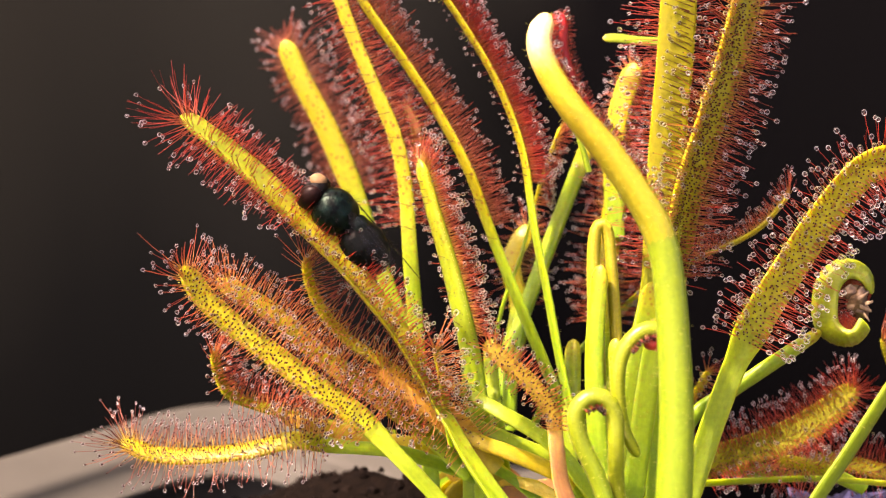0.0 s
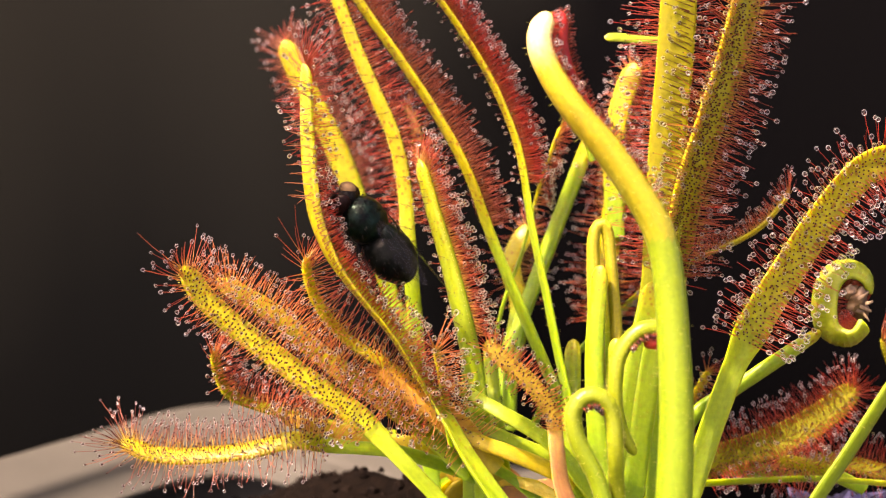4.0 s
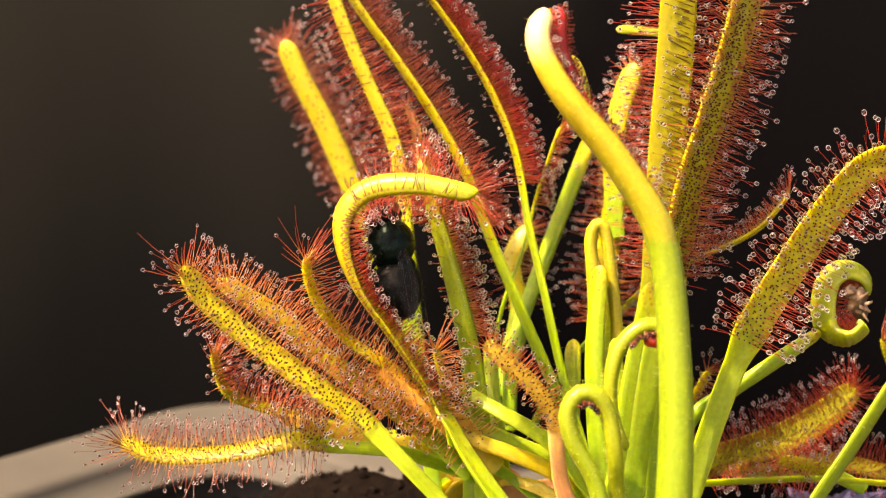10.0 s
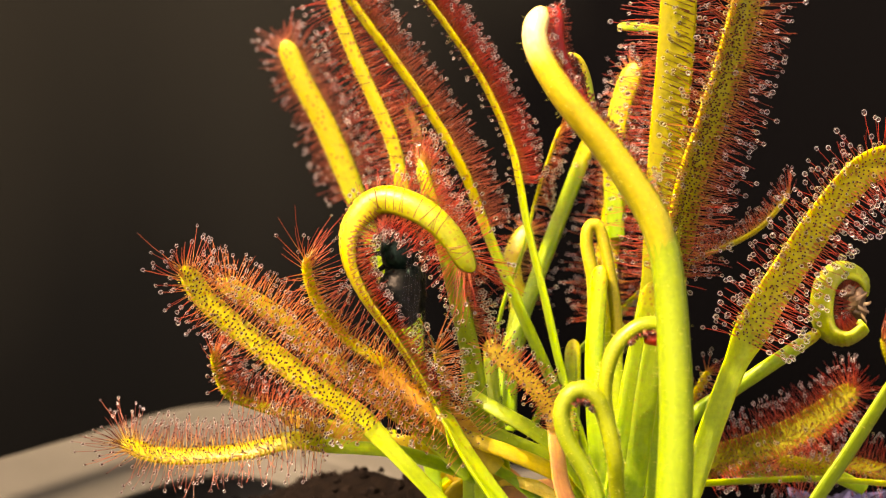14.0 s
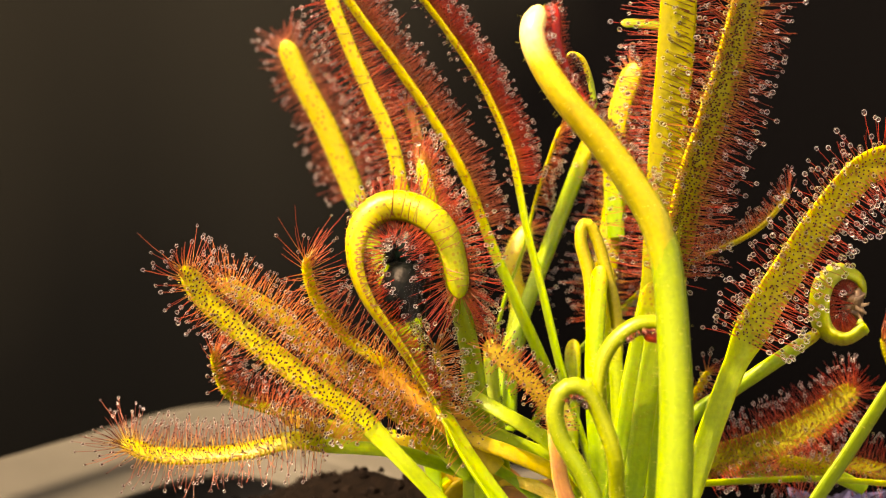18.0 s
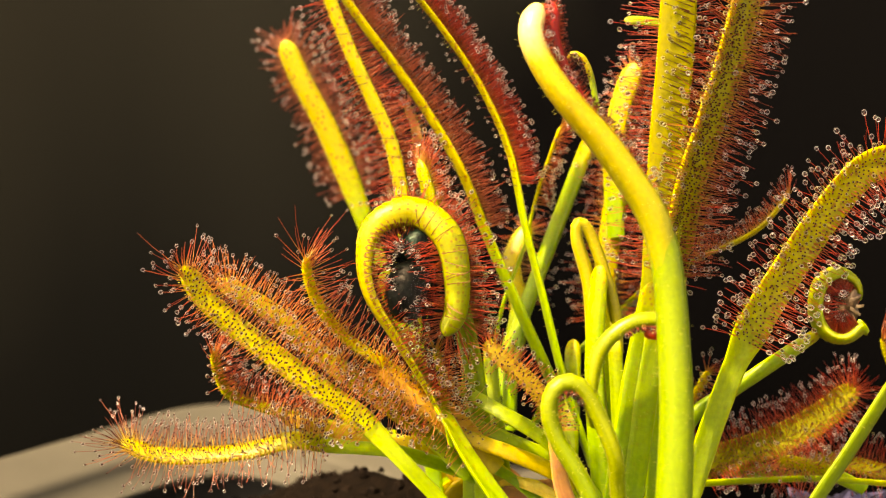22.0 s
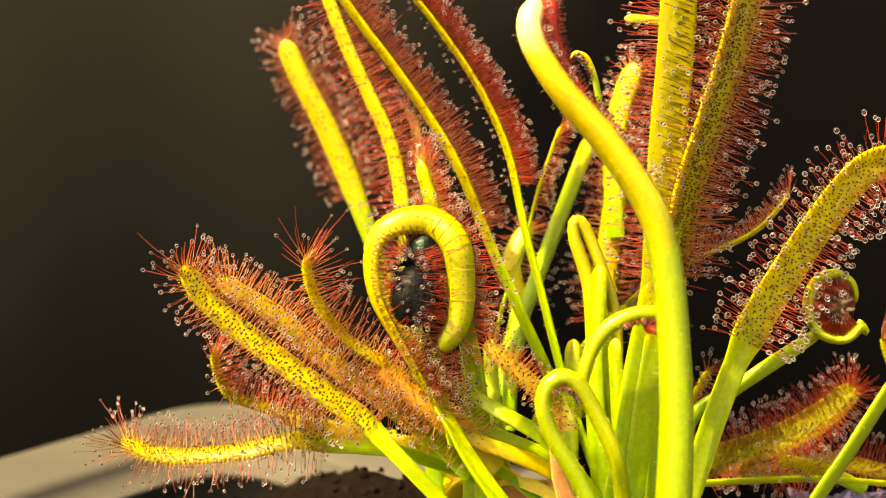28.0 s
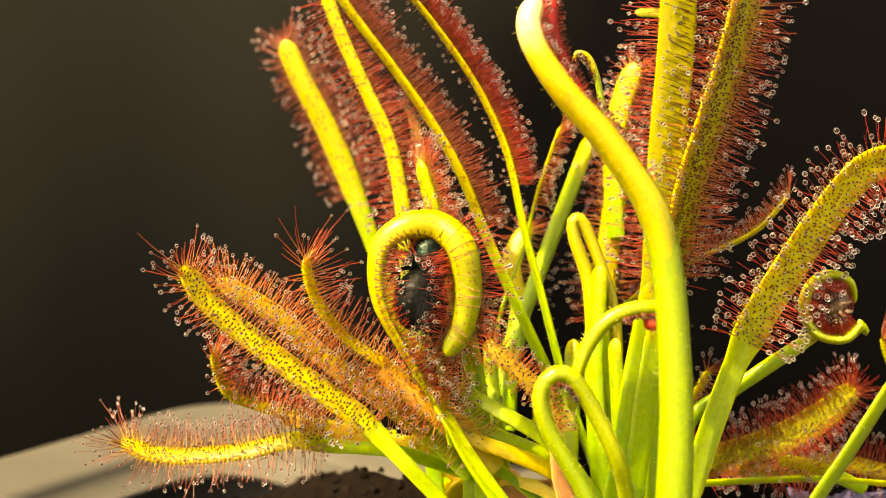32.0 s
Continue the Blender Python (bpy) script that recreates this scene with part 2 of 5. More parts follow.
STALK_U = np.array((0.0, 0.35, 0.7, 1.0))


def tentacle_mesh(base, way, length, bend, drop, thick=0.026):
    """Thin tapering stalks, each with a dark gland and a drop of dew: vertices, faces, material slots (stalk, gland, dew)."""
    k = len(base)
    u = STALK_U
    path = base[:, None] + way[:, None] * (length[:, None, None] * u[None, :, None]) + bend[:, None] * (length[:, None, None] * (u ** 2)[None, :, None])
    tang = unit(path[:, -1] - path[:, -2])
    ref = np.where(np.abs(way[:, 2:3]) < 0.8, np.array([[0, 0, 1.0]]), np.array([[1.0, 0, 0]]))
    e1 = unit(np.cross(way, ref))
    e2 = np.cross(way, e1)
    rad = thick * np.array((1.25, 0.9, 0.7, 0.6))
    ring = np.stack([e1, e2, -e1, -e2], 1)
    tv = path[:, :, None] + ring[:, None] * rad[None, :, None, None]
    verts, faces, slots = [tv.reshape(-1, 3)], [], []
    q = np.array([(r * 4 + j, r * 4 + (j + 1) % 4, (r + 1) * 4 + (j + 1) % 4, (r + 1) * 4 + j) for r in range(3) for j in range(4)])
    faces += (q[None] + (np.arange(k) * 16)[:, None, None]).reshape(-1, 4).tolist()
    slots += [0] * (k * 12)
    tip = path[:, -1]
    o = k * 16
    gland = BEAD_V[None] * np.where(length < 0.75, 0.078, 0.056)[:, None, None]
    gland = gland + tang[:, None] * ((gland * tang[:, None]).sum(2, keepdims=True)) * 0.35
    verts.append((tip[:, None] + gland).reshape(-1, 3))
    faces += (BEAD_F[None] + o + (np.arange(k) * 12)[:, None, None]).reshape(-1, 3).tolist()
    slots += [1] * (k * 20)
    o += k * 12
    has = np.flatnonzero(drop > 0)
    if len(has):
        b = BALL_V[None] * drop[has][:, None, None]
        b = b + tang[has][:, None] * ((b * tang[has][:, None]).sum(2, keepdims=True)) * 0.15
        verts.append((tip[has][:, None] + tang[has][:, None] * 0.02 + b).reshape(-1, 3))
        faces += (BALL_F[None] + o + (np.arange(len(has)) * len(BALL_V))[:, None, None]).reshape(-1, 3).tolist()
        slots += [2] * (len(has) * len(BALL_F))
    return np.vstack(verts), faces, slots


def width_at(s, widths, length, tip_round=True):
    w = np.interp(s, [a for a, _ in widths], [b for _, b in widths])
    if tip_round:
        r = widths[-1][1] / 2 / length * 1.6
        e = np.clip((s - (1 - r)) / r, 0, 1)
        w = w * np.sqrt(np.clip(1 - e * e, 0.0004, 1))
    return w


def strip_mesh(c, B, N, w, thick, channel, sides=12):
    """Closed, flattened tube along c; its edges rise towards the upper face by the channel's depth."""
    a = np.arange(sides) / sides * 2 * np.pi
    th = np.minimum(thick * w, w)
    v = c[:, None] + B[:, None] * (w[:, None] / 2 * np.cos(a)[None])[:, :, None] \
        + N[:, None] * (th[:, None] / 2 * np.sin(a)[None] + channel * w[:, None] * (np.cos(a) ** 2)[None])[:, :, None]
    n = len(c)
    f = [(i * sides + j, i * sides + (j + 1) % sides, (i + 1) * sides + (j + 1) % sides, (i + 1) * sides + j) for i in range(n - 1) for j in range(sides)]
    v = v.reshape(-1, 3)
    k = len(v)
    f += [tuple(k + j for j in range(sides))[::-1], tuple(k + sides + j for j in range(sides))]
    return np.vstack([v, v[:sides], v[-sides:]]), f


def grow(s, u, c, T, B, N, w, length, hair, sgrid):
    """Where and how the tentacles stand for positions s along and u across the blade."""
    P = np.stack([np.interp(s, sgrid, c[:, k]) for k in range(3)], 1)
    t = unit(np.stack([np.interp(s, sgrid, T[:, k]) for k in range(3)], 1))
    b = unit(np.stack([np.interp(s, sgrid, B[:, k]) for k in range(3)], 1))
    n = unit(np.stack([np.interp(s, sgrid, N[:, k]) for k in range(3)], 1))
    ww = np.interp(s, sgrid, w)
    k = len(s)
    edge = np.abs(u)
    fan0 = np.clip((s - 0.955) / 0.045, 0, 1)
    # near the tip the rows fan out forwards
    fan = np.clip((s - hair.get("fan", 0.93)) / (1 - hair.get("fan", 0.93)), 0, 1)
    phi = np.radians(np.interp(s, (0.5, 0.75), (hair.get("spread", 88), hair.get("spread_tip", hair.get("spread", 88))))) * np.sign(u) * edge ** 1.4 + RNG.normal(0, 0.12, k)
    way = n * np.cos(phi)[:, None] + b * np.sin(phi)[:, None]
    way = unit(way * (1 - 0.4 * fan)[:, None] + t * (fan * 0.9 + RNG.normal(0.02, 0.12, k))[:, None])
    base = P + b * (u * ww * 0.46)[:, None] + n * (ww * (0.05 + (0.10 + hair.get("channel", 0)) * u * u))[:, None]
    L = (hair["short"] + (hair["long"] - hair["short"]) * np.maximum(edge, 0.92 * fan0) ** 2.6) * RNG.uniform(0.8, 1.2, k) * (1 + hair.get("tip", 0.3) * fan) * np.interp(s, (0.55, 0.85), (1, hair.get("far", 1)))
    bend = n * (hair.get("curl", 0.15) * RNG.uniform(0.3, 1.7, k))[:, None] + RNG.normal(0, 0.07, (k, 3))
    drop = RNG.uniform(0.15, 0.235, k) * (0.6 + 0.4 * np.clip(edge * 1.4, 0, 1)) * hair.get("drop", 1.0)
    drop[RNG.random(k) > hair.get("dewy", 0.88) * np.interp(edge, (0.45, 0.75), (hair.get("centre_dew", 0.75), 1))] = 0
    return base, way, L, bend, drop


def tentacle_places(s0, length, hair):
    """Rows across the blade, staggered along it."""
    step, rows = hair.get("step", 0.42), hair.get("rows", 9)
    m = max(2, int(length * (hair.get("to", 1) - s0) / step))
    s, u = [], []
    lo, hi = hair.get("across", (-1, 1))
    for i in range(m):
        for j in range(rows):
            x = lo + (hi - lo) * (j + 0.5 * (i % 2) * (rows > 3)) / (rows - 1)
            x = math.copysign(abs(x) ** 0.75, x)
            if abs(x) <= 1.01 and (abs(x) > 0.62 or RNG.random() < hair.get("middle", 1)):
                s.append(s0 + (hair.get("to", 1) - s0) * (i + 0.5) / m)
                u.append(x)
    if hair.get("tip", 0.3) > 0:
        s += list(np.linspace(0.962, 0.999, 16))
        u += [0.95 * math.sin(2.4 * q) for q in range(16)]
    s = np.array(s) + RNG.normal(0, 0.12 * step / length, len(s))
    u = np.clip(np.array(u) + RNG.normal(0, 0.05, len(u)), -1, 1)
    return np.clip(s, s0, 1), u


def leaf(plant, points, widths, turn=0, blade=None, hair=None, mat=None, label="", thick=0.3, channel=0.0, name="leaf", red=None, singles=0, n=64, hairs=0, back=0, fade=None):
    """One still leaf of a plant: petiole and blade in one strip, its tentacles in one joined part, some of them single."""
    o = np.array(plant.location) / MM
    c, length = spline(np.array(points) - o, 200)
    s = np.concatenate([np.linspace(0, 0.93, n - 14, endpoint=False), 0.93 + 0.07 * np.sin(np.linspace(0, np.pi / 2, 14))])
    c = np.stack([np.interp(s, np.linspace(0, 1, 200), c[:, k]) for k in range(3)], 1)
    T, B, N = frames(c, turn)
    w = width_at(s, widths, length)
    v, f = strip_mesh(c, B, N, w, thick, channel)
    along = np.repeat(np.interp(s, [0, (blade or 0.9) - 0.05, min(1, (blade or 0.9) + 0.12)], [0.0, 0.2, 1.0]), 12)
    if fade:
        along = np.repeat(np.interp(s, *fade), 12)
    ob = mesh_object(name, v, f, [mat or GREEN], plant, label, along=along)
    if hair and blade is not None:
        hair = dict(hair, channel=channel)
        ss, uu = tentacle_places(blade, length, hair)
        base, way, L, bend, drop = grow(ss, uu, c, T, B, N, w, length, hair, s)
        pick = np.argsort((np.abs(uu) > 0.8) * (-0.5 - ss))[:singles]
        rest = np.setdiff1d(np.arange(len(ss)), pick)
        for i in pick:
            j = [i]
            tv, tf, ts = tentacle_mesh(base[j], way[j], L[j], bend[j], drop[j])
            mesh_object("tentacle", tv, tf, [red or RED, GLAND, DEW], ob, slots=ts)
        tv, tf, ts = tentacle_mesh(base[rest], way[rest], L[rest], bend[rest], drop[rest])
        mesh_object("tentacle_fringe", tv, tf, [red or RED, GLAND, DEW], ob, "dew-tipped red tentacles", slots=ts, kind="stuff")
    if hairs:
        fine_hairs(ob, c, B, N, w, s, hairs, thick)
    if hair and blade is not None and hair.get("teeth", True):
        k = int(length * (1 - blade) / 0.3)
        es = np.tile(np.linspace(blade, 0.985, k), 2) + RNG.normal(0, 0.002, 2 * k)
        eu = np.repeat((-1.0, 1.0), k)
        P = np.stack([np.interp(es, s, c[:, j]) for j in range(3)], 1)
        b = np.stack([np.interp(es, s, B[:, j]) for j in range(3)], 1)
        nn = np.stack([np.interp(es, s, N[:, j]) for j in range(3)], 1)
        tt = np.stack([np.interp(es, s, T[:, j]) for j in range(3)], 1)
        way = unit(b * eu[:, None] - nn * RNG.uniform(0.1, 0.7, (2 * k, 1)) + tt * RNG.uniform(0.1, 0.5, (2 * k, 1)))
        tv, tf, ts = tentacle_mesh(P + b * (eu * np.interp(es, s, w) * 0.46)[:, None], way, RNG.uniform(0.08, 0.24, 2 * k), np.zeros((2 * k, 3)), np.zeros(2 * k), 0.035)
        mesh_object("toothed_margin", tv[:2 * k * 16], [x for x, y in zip(tf, ts) if y == 0], [HAIR], ob, "tiny yellow teeth along the margin", slots=None, kind="stuff")
    if back:
        # tentacles of the margin bent back over the leaf's smooth side
        bs = np.linspace(blade, 0.99, back) + RNG.normal(0, 0.35 * (1 - blade) / back, back)
        bu = -RNG.uniform(0.6, 0.98, back)
        P = np.stack([np.interp(bs, s, c[:, k]) for k in range(3)], 1)
        b = np.stack([np.interp(bs, s, B[:, k]) for k in range(3)], 1)
        nn = np.stack([np.interp(bs, s, N[:, k]) for k in range(3)], 1)
        tt = np.stack([np.interp(bs, s, T[:, k]) for k in range(3)], 1)
        way = unit(-b * np.sign(bu)[:, None] - nn * RNG.uniform(0.06, 0.3, (back, 1)) + tt * RNG.normal(0.3, 0.1, (back, 1)))
        wb = np.interp(bs, s, w)
        base = P + b * (bu * wb * 0.47)[:, None] - nn * (wb * (thick * 0.5 * np.sqrt(1 - (0.94 * bu) ** 2) - channel * bu * bu))[:, None]
        tv, tf, ts = tentacle_mesh(base, way, RNG.uniform(0.9, 2.1, back), -nn * RNG.uniform(0.0, 0.1, (back, 1)), RNG.uniform(0.09, 0.15, back), 0.03)
        mesh_object("back_fringe", tv, tf, [GLAND, GLAND, DEW], ob, "thin dark tentacles bent over the back", slots=ts, kind="stuff")
    return ob


def fine_hairs(ob, c, B, N, w, s, count, thick):
    ss = RNG.uniform(0.05, 0.97, count)
    a = RNG.uniform(0, 2 * np.pi, count)
    P = np.stack([np.interp(ss, s, c[:, k]) for k in range(3)], 1)
    b = unit(np.stack([np.interp(ss, s, B[:, k]) for k in range(3)], 1))
    nn = unit(np.stack([np.interp(ss, s, N[:, k]) for k in range(3)], 1))
    way = unit(b * np.cos(a)[:, None] + nn * np.sin(a)[:, None] + RNG.normal(0, 0.2, (count, 3)))
    ww = np.interp(ss, s, w)
    base = P + b * (ww * 0.47 * np.cos(a))[:, None] + nn * (ww * 0.47 * thick * np.sin(a))[:, None]
    tv, tf, ts = tentacle_mesh(base, way, RNG.uniform(0.25, 0.5, count), np.zeros((count, 3)), np.zeros(count), 0.012)
    keep = [i for i, q in enumerate(ts) if q == 0]
    mesh_object("hair_coat", tv[:count * 16], [tf[i] for i in keep], [HAIR], ob, "fine pale hairs", kind="stuff")


MOVES = []


def bending_leaf(plant, keys, widths, turn, segments, hair=None, blade=0.0, mat=None, label="", thick=0.3, channel=0.0, red=None,
                 rows=None, stem=None, stem_widths=None, name="leaf", hairs=0, top=1.0, singles=False, end=None, teeth=None):
    """A leaf that bends: short rigid pieces, each keyed along the changing curve. keys: (seconds, points); turn: (seconds, (share along, degrees))."""
    o = np.array(plant.location) / MM
    n = segments
    angle, lift, foot, size = [], [], [], []
    for t, pts in keys:
        c, length = spline(np.array(pts) - o, n + 1)
        d = unit(np.diff(c, axis=0))
        angle.append(np.unwrap(np.arctan2(d[:, 2], d[:, 0])))
        lift.append(np.arcsin(np.clip(d[:, 1], -1, 1)))
        foot.append(c[0])
        size.append(length)
    times = [t for t, _ in keys]
    angle, lift, foot = np.array(angle), np.array(lift), np.array(foot)
    for i in range(1, len(angle)):
        angle[i] += np.round((angle[i - 1][0] - angle[i][0]) / (2 * np.pi)) * 2 * np.pi
    length = float(np.mean(size))
    ds = length / n

    def curve(t):
        a = np.array([np.interp(t, times, angle[:, j]) for j in range(n)])
        e = np.array([np.interp(t, times, lift[:, j]) for j in range(n)])
        p = np.array([np.interp(t, times, foot[:, j]) for j in range(3)])
        dirs = np.stack([np.cos(a) * np.cos(e), np.sin(e), np.sin(a) * np.cos(e)], 1)
        ln = np.interp(t, times, size) / n
        nodes = np.vstack([p, p + np.cumsum(dirs, axis=0) * ln])
        c = (nodes[1:] + nodes[:-1]) / 2
        T = unit(np.gradient(c, axis=0))
        side = unit(np.cross(T, SOUTH))
        toward = unit(np.cross(side, T))
        rows_tt = np.array([np.interp(np.linspace(0, 1, n), [q for q, _ in k], [q for _, q in k]) for _, k in turn])
        tt = np.array([np.interp(t, [q for q, _ in turn], rows_tt[:, j]) for j in range(n)])
        tt = np.radians(tt)[:, None]
        N = side * np.cos(tt) + toward * np.sin(tt)
        return c, T, np.cross(T, N), N

    if stem is not None:
        c, sl = spline(np.array(stem) - o, 32)
        T, B, N = frames(c, turn[0][1][0][1])
        s = np.linspace(0, 1, 32)
        v, f = strip_mesh(c, B, N, np.interp(s, [0, 1], stem_widths), thick, channel)
        ob = mesh_object(name, v, f, [mat or GREEN], plant, label, along=np.repeat(np.interp(s, [0, 1], [0.0, 0.5]), 12))
        low = 0.5
    else:
        # the lowest piece carries the leaf
        c, T, B, N = curve(0)
        v, f = strip_mesh(c[0] + np.outer(np.linspace(-0.5, 0.4, 4) * ds, T[0]), np.tile(B[0], (4, 1)), np.tile(N[0], (4, 1)),
                          np.full(4, widths[0][1] * 0.97), thick, channel)
        ob = mesh_object(name, v, f, [mat or GREEN], plant, label, along=np.zeros(48))
        low = 0.0
    rows = rows if rows is not None else times
    poses = []
    for t in rows:
        c, T, B, N = curve(t)
        ms = []
        for i in range(n):
            m = Matrix.Identity(4)
            for r in range(3):
                m[r][0], m[r][1], m[r][2], m[r][3] = B[i][r], T[i][r], N[i][r], c[i][r] * MM
            ms.append(m)
        poses.append(ms)
    if hair:
        hair = dict(hair, channel=channel)
    sets = [(g, m, *tentacle_places(blade, length, g)) for g, m in ((hair, red or RED), (teeth, TOOTH)) if g]
    X, Y, Z = np.array((1.0, 0, 0)), np.array((0, 1.0, 0)), np.array((0, 0, 1.0))
    for i in range(n):
        q = np.array((-0.78, -0.4, 0, 0.4, 0.78))
        sc = np.clip((i + 0.5 + q) / n, 0, 1)
        if i == n - 1:
            q = np.array((-0.78, -0.4, 0.0, 0.25, 0.4, 0.5))
            sc = np.clip((i + 0.5 + q) / n, 0, 1)
        w = width_at(sc, widths, length) * np.interp(np.abs(q), [0, 0.5, 0.78], [1, 1, 0.985])
        cc = np.outer(q * ds, Y)
        v, f = strip_mesh(cc, np.tile(X, (len(q), 1)), np.tile(Z, (len(q), 1)), w, thick, channel)
        al = np.repeat(np.interp(sc, [0, max(0.01, blade), min(1, blade + 0.3)], [low, max(low, 0.45), top]), 12)
        # greener towards the tip: the tint light gives the rolled limb, painted in
        if end is not None:
            al = np.minimum(al, np.repeat(np.interp(sc, [0.5, 0.85], [1, end]), 12))
        seg = mesh_object("blade_segment", v, f, [mat or GREEN], ob, along=al)
        MOVES.append((seg, [(t, ms[i]) for t, ms in zip(rows, poses)]))
        for hair, tint, ss, uu in sets:
            lo = i / n if i else -1
            hi = (i + 1) / n if i < n - 1 else 2
            k = (ss >= lo) & (ss < hi)
            if k.any():
                g = np.linspace(-0.5 / n, 1 + 0.5 / n, 80)
                cg = np.outer((g - (i + 0.5) / n) * length, Y)
                wg = width_at(np.clip(g, 0, 1), widths, length)
                one = np.ones((80, 1))
                base, way, L, bend, drop = grow(ss[k], uu[k], cg, one * Y, one * X, one * Z, wg, length, hair, g)
                if hair is teeth:
                    kk = len(L)
                    way = unit(Z * RNG.uniform(0.6, 1.0, (kk, 1)) + X * (np.sign(uu[k]) * RNG.uniform(0.25, 0.6, kk))[:, None] + Y * RNG.normal(0.1, 0.22, (kk, 1)))
                    base = base - Z * (0.12 * np.interp(ss[k], g, wg))[:, None]
                    over = ss[k] > 0.64
                    if over.any():
                        # the outer ones reach round over the smooth back
                        sg = np.sign(uu[k])[:, None]
                        way = np.where(over[:, None], unit(-Z - 0.25 * sg * X + Y * RNG.normal(0.1, 0.3, (kk, 1))), way)
                        bend = np.where(over[:, None], -0.6 * sg * X * RNG.uniform(0.6, 1.2, (kk, 1)), bend)
                        L = np.where(over, RNG.uniform(1.1, 1.9, kk), L)
                        some = ~over | (RNG.random(kk) < 0.4)
                        base, way, L, bend, drop = base[some], way[some], L[some], bend[some], drop[some]
                        if not len(L):
                            continue
                    tv, tf, ts = tentacle_mesh(base, way, L, bend, drop * 0, 0.036)
                    tn = mesh_object("toothed_margin", tv[:len(L) * 16], [x for x, y in zip(tf, ts) if y == 0], [tint], ob, "short teeth along the margin", kind="stuff")
                    MOVES.append((tn, [(t, ms[i]) for t, ms in zip(rows, poses)]))
                    continue
                edge = np.abs(uu[k]) > (0.85 if singles else 2)
                for e in np.flatnonzero(edge):
                    tv, tf, ts = tentacle_mesh(base[e:e + 1], way[e:e + 1], L[e:e + 1], bend[e:e + 1], drop[e:e + 1])
                    tn = mesh_object("tentacle", tv, tf, [tint, GLAND, DEW], ob, slots=ts)
                    MOVES.append((tn, [(t, ms[i]) for t, ms in zip(rows, poses)]))
                e = ~edge
                if e.any():
                    tv, tf, ts = tentacle_mesh(base[e], way[e], L[e], bend[e], drop[e])
                    tn = mesh_object("tentacle_fringe", tv, tf, [tint, GLAND, DEW], ob, "dew-tipped red tentacles", slots=ts, kind="stuff")
                    MOVES.append((tn, [(t, ms[i]) for t, ms in zip(rows, poses)]))
        if hairs:
            cg = np.outer(np.linspace(-0.5, 0.5, 4) * ds, Y)
            a = RNG.uniform(0, 2 * np.pi, hairs)
            way = np.stack([np.cos(a), RNG.normal(0, 0.2, hairs), np.sin(a)], 1)
            wm = width_at(np.array([(i + 0.5) / n]), widths, length)[0]
            base = np.outer(RNG.uniform(-0.5, 0.5, hairs) * ds, Y) + unit(way) * np.array((0.42, 0, 0.42 * thick)) * wm
            tv, tf, ts = tentacle_mesh(base, unit(way), RNG.uniform(0.2, 0.4, hairs), np.zeros((hairs, 3)), np.zeros(hairs), 0.018)
            fh = mesh_object("hair_coat", tv[:hairs * 16], [x for x, y in zip(tf, ts) if y == 0], [HAIR], ob, "fine pale hairs", kind="stuff")
            MOVES.append((fh, [(t, ms[i]) for t, ms in zip(rows, poses)]))
    return ob


# ---- the setting: table, backdrop ----
def slab(name, x0, x1, y0, y1, z0, z1, mat, label, category):
    bm = bmesh.new()
    bmesh.ops.create_cube(bm, size=1, matrix=Matrix.Translation(((x0 + x1) / 2, (y0 + y1) / 2, (z0 + z1) / 2)) @ Matrix.Diagonal((x1 - x0, y1 - y0, z1 - z0, 1)))
    bmesh.ops.bevel(bm, geom=bm.edges[:], offset=0.004, segments=2, affect="EDGES")
    ob = part(name, bm, mat, None)
    return tagged(ob, label, category, "", "structure")


slab("table", -0.7, 0.7, -0.7, 0.10, -0.03, 0.0, TABLE, "dark brown wooden table top under the pot", "table")


def backdrop():
    """A dark cloth hung in a wide curve behind the pot, sweeping forward on one side."""
    v, f = [], []
    xs = np.linspace(-1, 1, 41)
    for i, x in enumerate(xs):
        for j, z in enumerate((-500, 700)):
            fold = 6 * math.sin(9 * x + 1.0) + 3 * math.sin(23 * x)
            v.append((x * 620, 520 - 330 * max(0, x) ** 2 - 60 * max(0, -x) ** 2 + fold, z))
    n = len(v)
    v += [(a, b + 3, c) for a, b, c in v]
    for i in range(40):
        a = 2 * i
        f += [(a, a + 1, a + 3, a + 2), (n + a + 2, n + a + 3, n + a + 1, n + a), (a + 1, n + a + 1, n + a + 3, a + 3), (a, a + 2, n + a + 2, n + a)]
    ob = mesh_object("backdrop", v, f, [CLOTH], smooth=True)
    tagged(ob, "dark grey cloth hung behind the plant, its light falloff painted in", "backdrop", "", "structure")


backdrop()


# ---- the pot and its soil ----
POT = (-18.9, -13.7, 0.0)
POT_TURN = radians(-38)


def square_ring(half, radius, z, n=12):
    """A square with rounded corners, turned as the pot stands."""
    out = []
    for k in range(4):
        a0 = k * math.pi / 2
        cx, cy = (half - radius) * (1 if k in (0, 3) else -1), (half - radius) * (1 if k in (0, 1) else -1)
        for i in range(n + 1):
            a = a0 + i / n * math.pi / 2
            x, y = cx + radius * math.cos(a), cy + radius * math.sin(a)
            out.append((x * math.cos(POT_TURN) - y * math.sin(POT_TURN), x * math.sin(POT_TURN) + y * math.cos(POT_TURN), z))
    return np.array(out)


def rings_mesh(rings, close_first=False, close_last=False):
    k = len(rings[0])
    f = [(i * k + j, i * k + (j + 1) % k, (i + 1) * k + (j + 1) % k, (i + 1) * k + j) for i in range(len(rings) - 1) for j in range(k)]
    if close_first:
        f.append(tuple(range(k))[::-1])
    if close_last:
        f.append(tuple((len(rings) - 1) * k + j for j in range(k)))
    return np.vstack(rings), f


